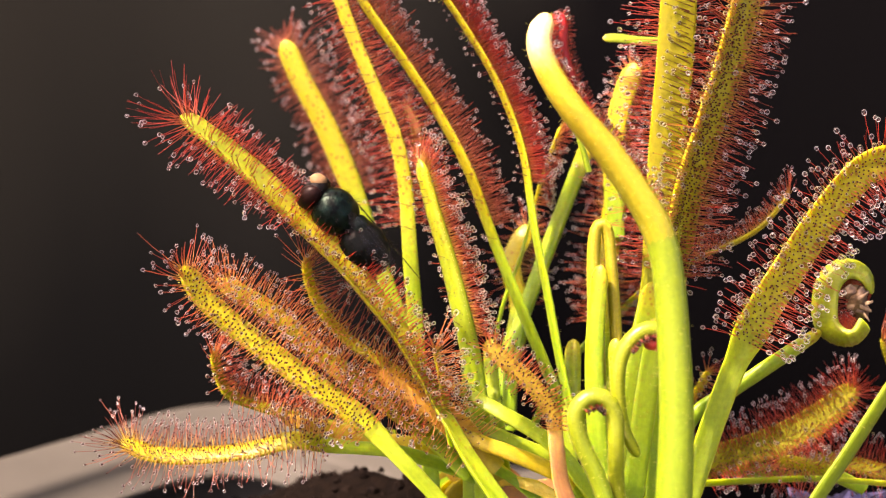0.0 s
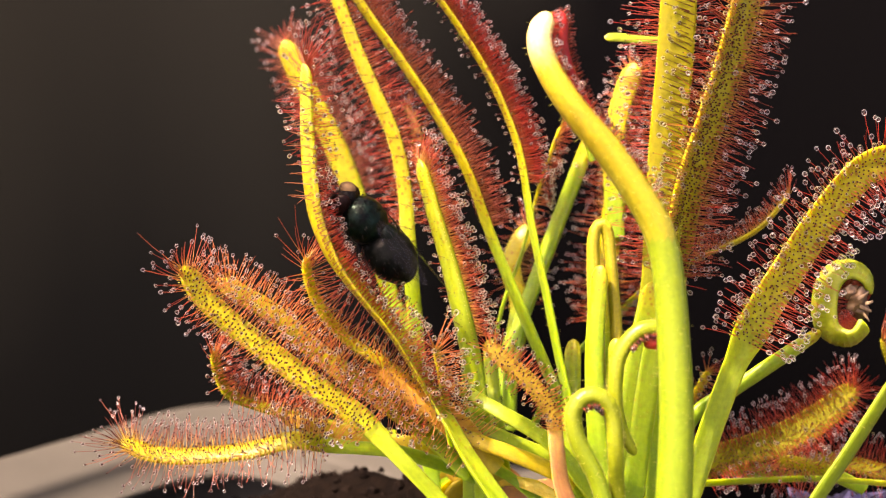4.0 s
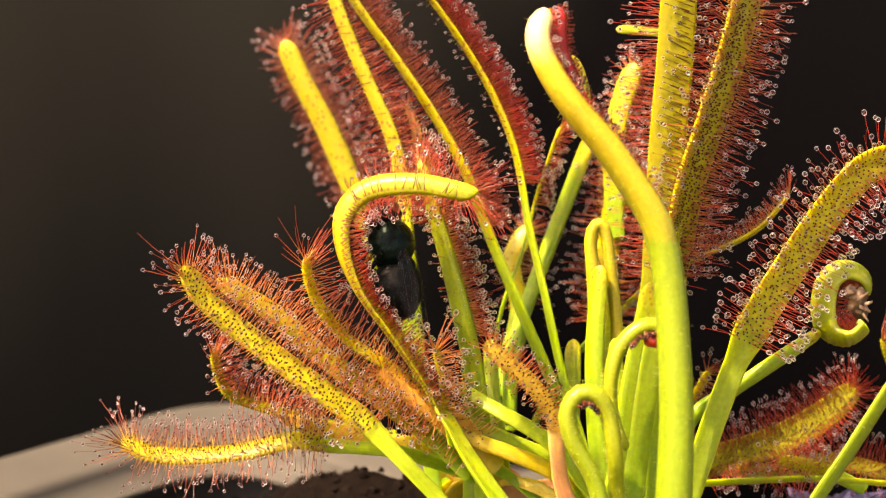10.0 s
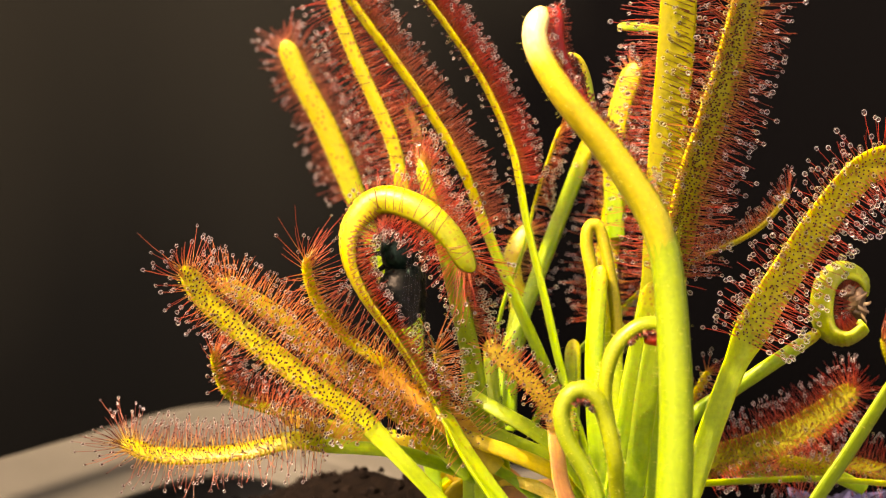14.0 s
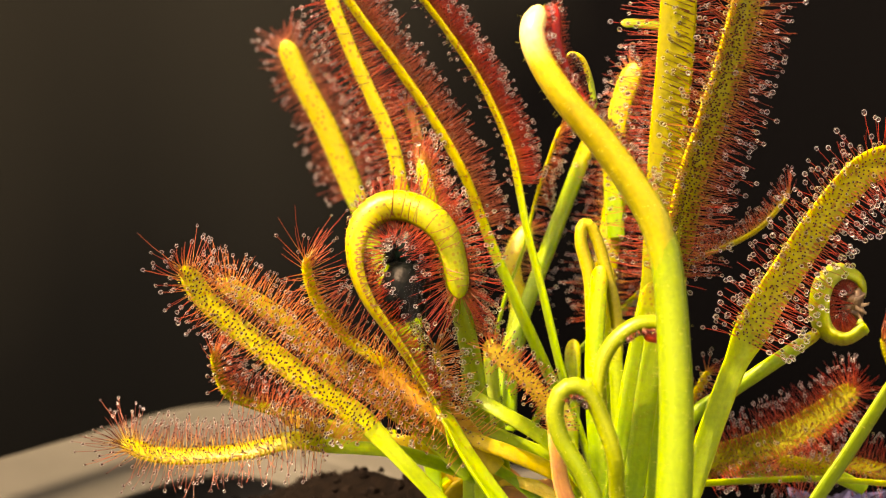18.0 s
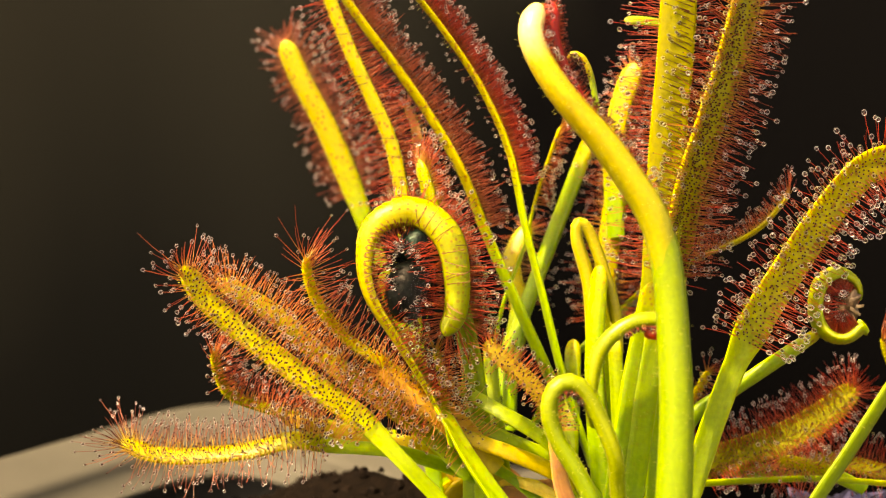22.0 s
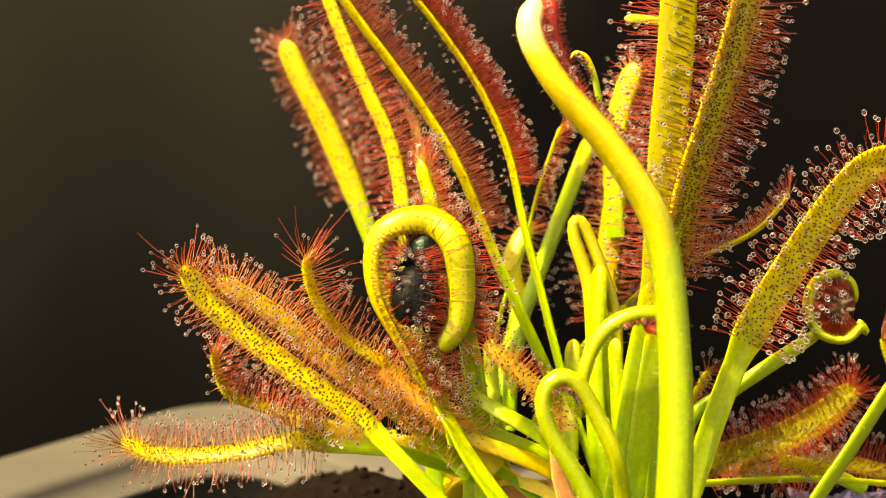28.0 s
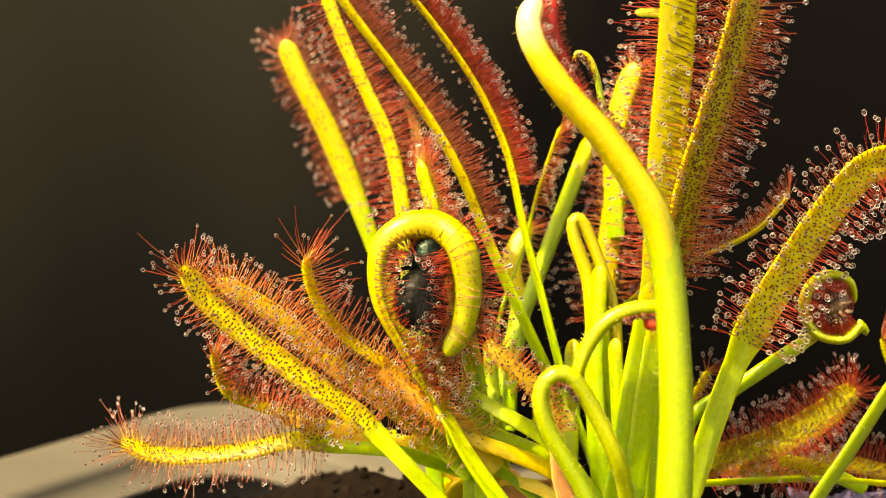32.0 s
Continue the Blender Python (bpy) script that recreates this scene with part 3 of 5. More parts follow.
pot = thing("plant_pot", POT, "square grey-white translucent plastic pot with rounded corners", "plant pot")
v, f = rings_mesh([square_ring(33, 6, 0.0), square_ring(34, 7, 0.6), square_ring(42.0, 9, 62), square_ring(42.4, 9, 67.6), square_ring(41.4, 8.6, 67.9), square_ring(40.6, 8.4, 67.2),
                   square_ring(39.8, 8.2, 62), square_ring(31.5, 6, 2.5)], True, True)
mesh_object("body", v, f, [PLASTIC], pot)
RIM = [(47.6, 52.0), (48.6, 52.0), (49.6, 62.0), (50.0, 67.4), (49.8, 69.2), (49.2, 69.8), (48.2, 70.0), (46.5, 69.7), (43.2, 68.9), (41.8, 68.9), (40.9, 68.6), (40.7, 68.0), (40.4, 66.9), (37.6, 66.4), (37.2, 66.1), (37.4, 65.8), (40.6, 66.2), (42.6, 67.95), (46.8, 68.2)]
v, f = rings_mesh([square_ring(h, h * 0.215, z) for h, z in RIM])
k = (len(RIM) - 1) * 52
mesh_object("rim", v, f + [(k + j, k + (j + 1) % 52, (j + 1) % 52, j) for j in range(52)], [PLASTIC], pot, "pale rolled rim")


def soil():
    m = 70
    v, f = [], []
    for i in range(m):
        for j in range(m):
            a, b = (i / (m - 1) * 2 - 1), (j / (m - 1) * 2 - 1)
            x, y = a * 39.6, b * 39.6
            r = math.hypot(x + 2, y - 30)
            z = 57.0 + 17.0 * math.exp(-(r / 30) ** 2)
            z += 1.6 * noise.noise((x * 0.18, y * 0.18, 3.0)) + 0.7 * noise.noise((x * 0.6, y * 0.6, 8.0)) + 0.35 * noise.noise((x * 1.7, y * 1.7, 1.0))
            z = min(z, 66.5 + 30 * (1 - max(abs(a), abs(b))))
            v.append((x * math.cos(POT_TURN) - y * math.sin(POT_TURN), x * math.sin(POT_TURN) + y * math.cos(POT_TURN), z))
    f = [(i * m + j, (i + 1) * m + j, (i + 1) * m + j + 1, i * m + j + 1) for i in range(m - 1) for j in range(m - 1)]
    ob = mesh_object("soil", np.array(v) + np.array(POT), f, [SOIL])
    tagged(ob, "dark moist peaty soil filling the pot, deepened by painted-in shade", "soil", "", "structure")
    vv = np.array(v) + np.array(POT)
    pick = RNG.integers(0, len(v), 2600)
    gv, gf = [], []
    for k, i in enumerate(pick):
        r = RNG.uniform(0.15, 0.55)
        p = vv[i] + np.array((RNG.uniform(-0.5, 0.5), RNG.uniform(-0.5, 0.5), 0.1))
        gv.append(p + BEAD_V * r * RNG.uniform(0.5, 1.4, (12, 3)))
        gf += (BEAD_F + 12 * k).tolist()
    tagged(mesh_object("soil_grains", np.vstack(gv), gf, [GRAIN], smooth=False), "small brown peat crumbs on the soil", "soil", "", "stuff")


soil()

# ---- the sundews ----
LEFT = thing("sundew_plant", [(2.9, -4.0, 72.8)][0], "yellow-leaved sundew with red dewy tentacles, one leaf holding a fly", "plant", "sundews in the pot")
MIDDLE = thing("sundew_plant", [(15.8, -6.0, 73.2)][0], "sundew with tall leaves and young uncurling stalks, bright green", "plant", "sundews in the pot")
RIGHT = thing("sundew_plant", [(30.0, 5.4, 68.7)][0], "small sundew with purplish dewy leaves near the pot's edge", "plant", "sundews in the pot")

LONG = dict(short=0.3, long=3.4, rows=12, step=0.33, spread=95, tip=0.2, centre_dew=0.12)
DENSE = dict(short=0.9, long=2.0, rows=12, step=0.31, spread=80, centre_dew=0.25, dewy=0.6, drop=0.68)
SOFT = dict(short=1.0, long=2.4, rows=12, step=0.34, spread=85, centre_dew=0.3, dewy=0.75, drop=0.9)

# the leaf that rolls up
TRAP = [
    (0, [(-0.3, -4.1, 85.2), (-1.7, -3.7, 87.9), (-3.6, -3.2, 91.1), (-5.8, -2.7, 93.9), (-7.9, -2.3, 96.4), (-11.4, -1.8, 99.8), (-15.7, -1.1, 103.9), (-20.1, -0.6, 107.5)]),
    (1, [(-0.3, -4.1, 85.2), (-1.8, -3.7, 87.9), (-3.6, -3.2, 91.1), (-5.9, -2.7, 93.9), (-8.1, -2.3, 96.5), (-11.5, -1.7, 100.1), (-15.7, -1.1, 104.3), (-19.9, -0.5, 108.1)]),
    (2, [(-0.3, -4.1, 85.2), (-1.8, -3.7, 87.9), (-3.8, -3.2, 91.1), (-6.2, -2.7, 93.9), (-8.6, -2.3, 96.6), (-11.4, -1.7, 100.3), (-14.4, -0.9, 105.2), (-16.8, -0.2, 109.9)]),
    (2.5, [(-0.3, -4.1, 85.2), (-1.8, -3.7, 87.9), (-3.8, -3.2, 91.1), (-6.2, -2.7, 93.9), (-8.7, -2.3, 96.7), (-11.1, -1.7, 100.5), (-13.6, -0.9, 105.3), (-15.6, -0.1, 110.3)]),
    (3, [(-0.3, -4.1, 85.2), (-1.8, -3.7, 87.9), (-3.8, -3.2, 91.1), (-6.0, -2.7, 93.9), (-8.4, -2.3, 96.6), (-10.8, -1.8, 99.8), (-12.6, -1.0, 104.7), (-14.3, -0.0, 110.9)]),
    (3.5, [(-0.3, -4.1, 85.2), (-1.8, -3.7, 87.9), (-3.8, -3.2, 91.1), (-6.2, -2.7, 93.9), (-8.5, -2.3, 96.6), (-10.2, -1.7, 100.1), (-11.4, -1.0, 104.7), (-12.7, 0.0, 111.2)]),
    (5.5, [(-0.3, -4.1, 85.2), (-1.8, -3.7, 87.9), (-4.1, -3.2, 91.1), (-6.6, -2.7, 94.1), (-8.8, -2.1, 97.5), (-9.5, -1.6, 100.9), (-7.7, -0.9, 105.4), (-4.8, -0.1, 110.3)]),
    (6, [(-0.3, -4.1, 85.2), (-1.8, -3.7, 87.9), (-4.1, -3.2, 91.1), (-6.6, -2.7, 94.1), (-8.8, -2.1, 97.5), (-9.4, -1.6, 100.7), (-8.4, -1.3, 103.0), (-6.2, -0.8, 106.2), (-3.4, -0.2, 109.9)]),
    (6.5, [(-0.3, -4.1, 85.2), (-1.9, -3.6, 88.0), (-4.1, -3.2, 91.1), (-6.6, -2.6, 94.3), (-8.6, -2.1, 97.5), (-9.2, -1.7, 100.5), (-7.9, -1.3, 103.0), (-4.5, -0.7, 106.4), (-0.8, -0.3, 109.2)]),
    (7, [(-0.3, -4.1, 85.2), (-1.9, -3.6, 88.0), (-4.1, -3.2, 91.1), (-6.6, -2.6, 94.3), (-8.5, -2.1, 97.5), (-9.2, -1.7, 100.5), (-7.7, -1.3, 102.8), (-3.6, -0.9, 105.4), (0.9, -0.6, 107.5)]),
    (8, [(-0.3, -4.1, 85.2), (-1.8, -3.7, 87.9), (-4.1, -3.2, 91.1), (-6.6, -2.6, 94.3), (-8.2, -2.1, 97.5), (-8.7, -1.7, 100.3), (-7.3, -1.4, 102.4), (-2.8, -1.1, 104.1), (2.3, -1.8, 105.9)]),
    (9, [(-0.3, -4.1, 85.2), (-1.8, -3.7, 87.9), (-4.1, -3.2, 91.1), (-6.6, -2.6, 94.3), (-8.0, -2.1, 97.5), (-8.3, -1.7, 100.3), (-6.4, -1.4, 102.4), (-2.7, -2.2, 103.5), (2.3, -3.1, 104.1)]),
    (10, [(-0.3, -4.1, 85.2), (-1.8, -3.7, 87.9), (-4.1, -3.2, 91.1), (-6.5, -2.6, 94.3), (-7.9, -2.1, 97.5), (-7.9, -1.7, 100.3), (-5.8, -1.4, 102.3), (-1.9, -2.3, 102.8), (2.6, -3.5, 102.0)]),
    (11, [(-0.3, -4.1, 85.2), (-1.8, -3.7, 87.9), (-4.1, -3.2, 91.1), (-6.4, -2.6, 94.3), (-7.7, -2.1, 97.5), (-7.6, -1.7, 100.3), (-5.4, -1.4, 102.1), (-1.5, -2.5, 101.9), (2.8, -3.8, 99.9)]),
    (12, [(-0.3, -4.1, 85.2), (-1.8, -3.7, 87.9), (-4.1, -3.2, 91.1), (-6.4, -2.6, 94.3), (-7.7, -2.2, 97.3), (-7.5, -1.8, 99.8), (-5.4, -1.4, 101.8), (-1.5, -2.5, 101.4), (2.7, -4.0, 98.4)]),
    (13, [(-0.3, -4.1, 85.2), (-1.8, -3.7, 87.9), (-4.0, -3.2, 91.1), (-6.3, -2.7, 94.1), (-7.6, -2.2, 97.1), (-7.3, -1.8, 99.6), (-5.1, -1.5, 101.5), (-1.9, -2.6, 101.1), (0.5, -3.8, 99.5), (2.8, -4.2, 97.2)]),
    (14, [(-0.3, -4.1, 85.2), (-1.8, -3.7, 87.9), (-4.0, -3.2, 91.1), (-6.2, -2.7, 94.0), (-7.5, -2.2, 96.9), (-7.3, -1.8, 99.4), (-5.1, -1.5, 101.4), (-2.1, -2.6, 101.0), (0.5, -3.9, 99.1), (2.3, -4.4, 96.1)]),
    (16.5, [(-0.3, -4.1, 85.2), (-1.8, -3.7, 87.9), (-4.0, -3.2, 91.0), (-6.1, -2.7, 93.9), (-7.3, -2.3, 96.6), (-7.0, -1.9, 99.2), (-4.9, -1.6, 101.0), (-2.1, -2.6, 100.8), (0.3, -2.9, 98.9), (1.5, -3.5, 95.1)]),
    (19, [(-0.3, -4.1, 85.2), (-1.8, -3.7, 87.9), (-3.9, -3.2, 90.9), (-6.0, -2.7, 93.7), (-6.9, -2.3, 96.6), (-6.4, -1.8, 99.4), (-4.3, -1.6, 100.8), (-1.7, -1.7, 100.4), (0.3, -3.0, 98.7), (1.0, -3.5, 95.1), (0.9, -3.8, 93.2)]),
    (23, [(-0.3, -4.1, 85.2), (-1.8, -3.7, 87.8), (-3.7, -3.2, 90.7), (-5.6, -2.7, 93.7), (-6.2, -2.3, 96.4), (-5.7, -1.9, 99.0), (-3.8, -1.7, 100.3), (-1.3, -1.7, 100.1), (0.7, -3.0, 98.3), (1.2, -3.5, 95.1), (0.9, -4.0, 92.2), (-0.3, -4.2, 90.6)]),
    (28, [(-0.3, -4.1, 85.2), (-1.8, -3.7, 87.7), (-3.5, -3.3, 90.5), (-5.2, -2.8, 93.4), (-5.8, -2.3, 96.2), (-5.3, -2.0, 98.6), (-3.4, -1.8, 99.8), (-0.8, -1.8, 99.7), (1.1, -3.1, 98.1), (1.6, -3.6, 94.7), (1.2, -4.1, 91.7), (-0.2, -4.3, 90.0)]),
    (32, [(-0.3, -4.1, 85.2), (-1.8, -3.7, 87.7), (-3.4, -3.3, 90.2), (-5.0, -2.8, 93.0), (-5.5, -2.4, 95.8), (-5.0, -2.0, 98.1), (-3.0, -1.8, 99.5), (-0.4, -1.8, 99.4), (1.5, -3.1, 97.9), (2.1, -3.6, 94.7), (1.5, -4.1, 91.4), (0.2, -4.4, 89.6)]),
]
TRAP_TURN = [(0, [(0, 26), (0.5, 34), (1, 40)]), (1, [(0, 26), (0.5, 32), (1, 36)]), (2, [(0, 26), (0.4, 14), (0.7, -16), (1, -20)]), (3, [(0, 26), (0.4, 14), (0.6, -16), (1, -24)]),
             (6, [(0, 22), (0.35, 16), (0.5, -6), (1, -20)]), (13, [(0, 14), (0.3, 6), (0.42, -4), (0.5, -18), (0.62, -46), (1, -60)]),
             (17, [(0, 10), (0.25, -6), (0.42, -18), (0.5, -30), (0.62, -62), (1, -78)])]
TIMES = [0, 0.5, 1, 1.5, 2, 2.5, 3, 3.5, 4.2, 4.9, 5.5, 6, 6.5, 7, 7.5, 8, 9, 10, 11, 12, 13, 14, 15.2, 16.5, 18, 19, 21, 23, 25, 28, 30, 32]
bending_leaf(LEFT, TRAP, [(0, 1.5), (0.2, 2.1), (0.5, 2.55), (0.75, 2.45), (1, 1.7)], TRAP_TURN, 48, dict(short=1.1, long=1.5, rows=13, step=0.28, middle=0.42, spread=52, spread_tip=138, fan=0.93, tip=0.35, dewy=0.4, centre_dew=0.3, drop=0.8, curl=0.12, far=2.0), 0.02,
             label="long yellow leaf with red tentacles, rolling up around a fly", thick=0.27, end=0.45, channel=0.25, red=MAROON, rows=TIMES, singles=True, teeth=dict(short=0.6, long=0.95, rows=2, across=(-1, 1), to=0.97, step=0.3, spread=140, dewy=0.1, tip=0.0, curl=0.0),
             stem=[(5.1, -8.3, 77.7), (1.9, -6.6, 82.0), (0.5, -5.3, 84.2), (-0.4, -4.1, 85.4)], stem_widths=(2.1, 1.5))

# leaves that spread low over the rim
leaf(LEFT, [(1.9, -8.4, 76.9), (-0.2, -7.1, 79.0), (-3.1, -6.6, 82.0), (-6.2, -5.2, 84.7), (-9.6, -4.8, 87.1), (-13.0, -4.4, 89.6), (-16.4, -4.0, 92.2), (-18.5, -3.7, 94.3), (-19.7, -3.3, 96.3)], [(0, 1.3), (0.30, 1.5), (0.40, 2.2), (1, 2.0)], 40, 0.36, dict(LONG, long=2.7, tip=0.15, drop=0.74, dewy=0.75), mat=LIME, fade=((0, 0.3, 0.42, 1), (0, 0.2, 0.9, 1)), channel=0.16, label="bright yellow blade with dark-dotted face", singles=110)
leaf(LEFT, [(2.1, -2.0, 79.4), (-1.1, -1.5, 82.5), (-5.5, -1.9, 86.1), (-9.4, -1.5, 88.9), (-13.0, -1.0, 92.0), (-15.6, -0.7, 93.6), (-17.7, -0.5, 94.8)], [(0, 1.8), (0.3, 2.2), (1, 2.0)], 35, 0.2, dict(DENSE, dewy=0.5, centre_dew=0.2), red=ROSY)
leaf(LEFT, [(2.5, -0.7, 80.9), (-0.6, -1.1, 84.7), (-4.1, -1.6, 88.0), (-7.2, -1.3, 90.0), (-9.3, -1.9, 92.6), (-10.3, -1.6, 94.8), (-10.6, -1.3, 96.7)], [(0, 1.4), (0.3, 1.4), (1, 1.25)], 30, 0.2, dict(DENSE, dewy=0.6, long=3.6, rows=9, step=0.36, spread=100, short=0.7), singles=50)
leaf(LEFT, [(3.5, 0.8, 77.9), (0.7, 0.0, 79.3), (-3.8, -0.7, 80.9), (-8.2, -1.6, 81.6), (-11.6, -2.5, 82.4), (-15.2, -2.6, 81.6), (-19.6, -2.7, 81.2), (-22.7, -2.7, 81.4), (-25.2, -2.5, 82.4)], [(0, 1.6), (0.4, 1.4), (0.5, 1.9), (1, 1.7)], 30, 0.46, dict(LONG, long=2.9, short=0.7, rows=14, step=0.34, drop=0.62, spread=105), singles=110, red=WINE, label="low yellow leaf reaching over the pot's rim")
leaf(LEFT, [(-4.0, 5.3, 80.3), (-10.5, 3.5, 82.0), (-14.6, 2.7, 83.5), (-17.2, 1.9, 84.8), (-18.2, 2.2, 86.3), (-18.7, 2.5, 88.3)], [(0, 1.4), (1, 1.4)], 20, 0.35, dict(SOFT, dewy=0.3, drop=0.75), mat=OLIVE)
leaf(LEFT, [(5.3, 0.8, 77.9), (1.7, 2.2, 79.9), (-3.9, 2.2, 80.4), (-8.5, 2.4, 81.5), (-13.2, 2.6, 82.6)], [(0, 1.6), (0.5, 2.0), (1, 1.0)], 60, mat=ORANGE, label="fading orange leaf")
leaf(LEFT, [(10.4, -3.0, 79.1), (8.2, -2.9, 80.2), (5.1, -3.1, 81.6), (2.9, -3.0, 82.4), (0.3, -2.3, 83.4), (-1.7, -1.2, 84.3)], [(0, 1.4), (0.6, 1.2), (1, 0.7)], 60, mat=ORANGE, label="fading orange leaf")
leaf(LEFT, [(11.9, -2.4, 76.6), (9.6, -1.8, 80.2), (7.0, -1.7, 81.2), (3.8, -1.5, 82.6), (0.7, -1.2, 84.0), (-0.6, -1.1, 84.9)], [(0, 1.6), (0.5, 1.5), (1, 1.1)], 60, hairs=40, mat=LIME)
leaf(LEFT, [(12.0, -4.2, 77.9), (9.4, -3.7, 81.4), (7.5, -3.4, 83.1), (5.1, -3.2, 84.5), (2.7, -2.0, 85.6), (0.7, -0.8, 86.5)], [(0, 1.5), (0.5, 1.35), (1, 1.1)], 50, hairs=60, mat=LIME)
leaf(LEFT, [(0.7, -4.0, 82.4), (0.3, -3.7, 84.6), (0.1, -3.4, 86.3), (-0.2, -3.1, 88.2), (-0.6, -2.8, 89.9)], [(0, 1.0), (0.4, 1.3), (1, 1.1)], 25, 0.3, dict(short=1.2, long=3.0, rows=9, step=0.36, spread=95, dewy=0.8, tip=0.2), mat=GREEN, red=ROSY, label="short leaf bristling with red tentacles")
leaf(LEFT, [(7.9, -1.4, 76.9), (4.8, -1.0, 79.2), (1.2, -0.8, 80.5), (-1.8, -0.7, 81.3)], [(0, 1.2), (1, 1.0)], 30, mat=GREEN)
leaf(LEFT, [(-0.7, 3.9, 71.8), (0.8, 4.4, 75.2), (2.2, 4.7, 76.6), (0.3, 4.8, 77.5)], [(0, 2.4), (1, 2.0)], 60, mat=ORANGE)
leaf(LEFT, [(4.3, -2.4, 80.0), (1.6, -2.4, 83.0), (-0.6, -2.6, 85.0), (-3.0, -2.3, 86.6), (-5.0, -2.1, 87.9)], [(0, 1.6), (0.4, 2.4), (1, 1.6)], 65, 0.2, dict(DENSE, rows=8, short=0.9, long=2.0), red=ROSY, label="yellow-orange leaf base crowded with tentacles", mat=ORANGE)
leaf(LEFT, [(9.9, 0.3, 74.3), (10.3, 1.3, 81.1), (10.6, 3.0, 84.9), (10.8, 4.6, 88.8)], [(0, 1.8), (1, 1.5)], 125, thick=0.5, mat=LIME, hairs=20)
leaf(LEFT, [(5.4, 2.4, 74.9), (4.5, 3.4, 81.4), (4.1, 5.0, 84.9), (4.0, 6.5, 88.4)], [(0, 1.6), (1, 1.4)], 125, thick=0.5, mat=LIME)
# dead leaves on the soil
for q, m in (([(9.9, 0.8, 77.9), (7.2, 1.7, 77.1), (4.5, 2.8, 77.3), (3.1, 3.8, 77.6)], WITHERED), ([(9.3, -1.3, 77.3), (6.6, -0.3, 76.9), (4.0, 0.7, 77.1), (2.1, 1.6, 76.2)], WITHERED), ([(10.0, -3.3, 77.1), (7.8, -2.2, 78.2), (5.9, -1.1, 78.5), (4.4, -0.2, 78.0)], ORANGE),
             ([(8.3, 2.4, 74.9), (5.5, 4.8, 77.1), (3.2, 5.8, 77.4), (0.8, 5.6, 76.2)], WITHERED), ([(3.7, 6.0, 72.0), (2.2, 6.4, 74.9), (0.8, 6.7, 76.5), (-0.7, 6.6, 75.9)], ORANGE), ([(-1.2, 7.9, 71.3), (0.3, 8.4, 74.7), (2.5, 8.5, 75.4), (3.3, 8.3, 73.7)], ORANGE)):
    leaf(LEFT, q, [(0, 0.8), (0.5, 1.1), (1, 0.4)], 60, mat=m, label="dry brown dead leaf", thick=0.25, channel=0.15)
# upright leaves
leaf(LEFT, [(3.4, -0.7, 74.7), (2.9, 0.7, 83.2), (2.3, 1.4, 87.7), (1.5, 1.0, 91.5), (0.5, 1.6, 95.5), (-0.7, 2.2, 99.5), (-1.9, 2.9, 103.8)], [(0, 2.5), (0.4, 2.7), (0.58, 2.6), (1, 1.7)], -25, 0.52, dict(LONG, long=2.3, rows=15, step=0.24, short=1.3, centre_dew=0.3, dewy=0.55, drop=0.85), channel=0.04, thick=0.5, back=34, mat=LIME, singles=60, fade=((0, 0.6, 0.85, 1), (0, 0.12, 0.6, 0.95)))
leaf(LEFT, [(2.3, 0.5, 75.7), (2.2, 1.9, 84.8), (1.9, 2.7, 89.7)], [(0, 1.6), (1, 1.4)], 125, thick=0.5, mat=YOUNG)
leaf(LEFT, [(0.8, 13.8, 70.5), (-2.0, 15.8, 83.0), (-4.9, 17.0, 90.2), (-7.1, 17.9, 96.4), (-8.9, 18.7, 101.1), (-11.0, 19.4, 105.8), (-13.1, 20.0, 109.7), (-14.8, 20.6, 113.4)], [(0, 1.5), (0.55, 1.5), (0.72, 2.2), (1, 1.9)], -80, 0.66, dict(SOFT, long=2.2, rows=14, step=0.28, dewy=0.35), red=DUSKY, label="yellow leaf standing behind the others")

UP_A = leaf(LEFT, [(-0.7, 5.3, 73.8), (-2.0, 7.1, 85.3), (-2.4, 7.8, 90.1), (-2.8, 7.7, 95.5), (-3.2, 8.6, 101.1), (-4.1, 9.2, 105.4), (-5.9, 9.9, 109.6), (-7.7, 10.6, 113.9), (-9.5, 11.4, 119.1)], [(0, 1.5), (0.45, 1.4), (0.55, 1.3), (1, 1.2)], -70, 0.52, dict(SOFT, long=3.4, rows=13, step=0.28, dewy=0.5), back=12, red=MAROON)
UP_B = leaf(LEFT, [(10.8, 5.3, 80.8), (8.9, 6.1, 85.5), (6.5, 7.0, 91.2), (4.2, 7.9, 96.9), (2.3, 7.7, 102.2), (0.0, 8.4, 106.6), (-2.9, 9.1, 111.1), (-5.9, 9.8, 115.3), (-8.7, 10.5, 119.5)], [(0, 1.9), (0.4, 1.6), (0.5, 1.5), (1, 1.4)], -30, 0.42, dict(DENSE, rows=11, step=0.26, short=1.4, long=2.2, dewy=0.4), back=12, red=DUSKY)
UP_C = leaf(LEFT, [(11.8, 1.0, 78.9), (9.9, 2.1, 85.7), (8.5, 3.2, 92.9), (7.4, 4.1, 98.4), (6.5, 5.0, 104.3), (4.9, 5.7, 108.8), (3.0, 6.3, 112.4), (0.3, 7.0, 116.5), (-1.6, 7.3, 118.8)], [(0, 1.7), (0.5, 1.4), (0.6, 1.4), (1, 1.2)], -18, 0.55, dict(DENSE, rows=15, step=0.22, short=1.5, long=1.9, dewy=0.45, centre_dew=0.4), hairs=150, back=30, red=MAROON)
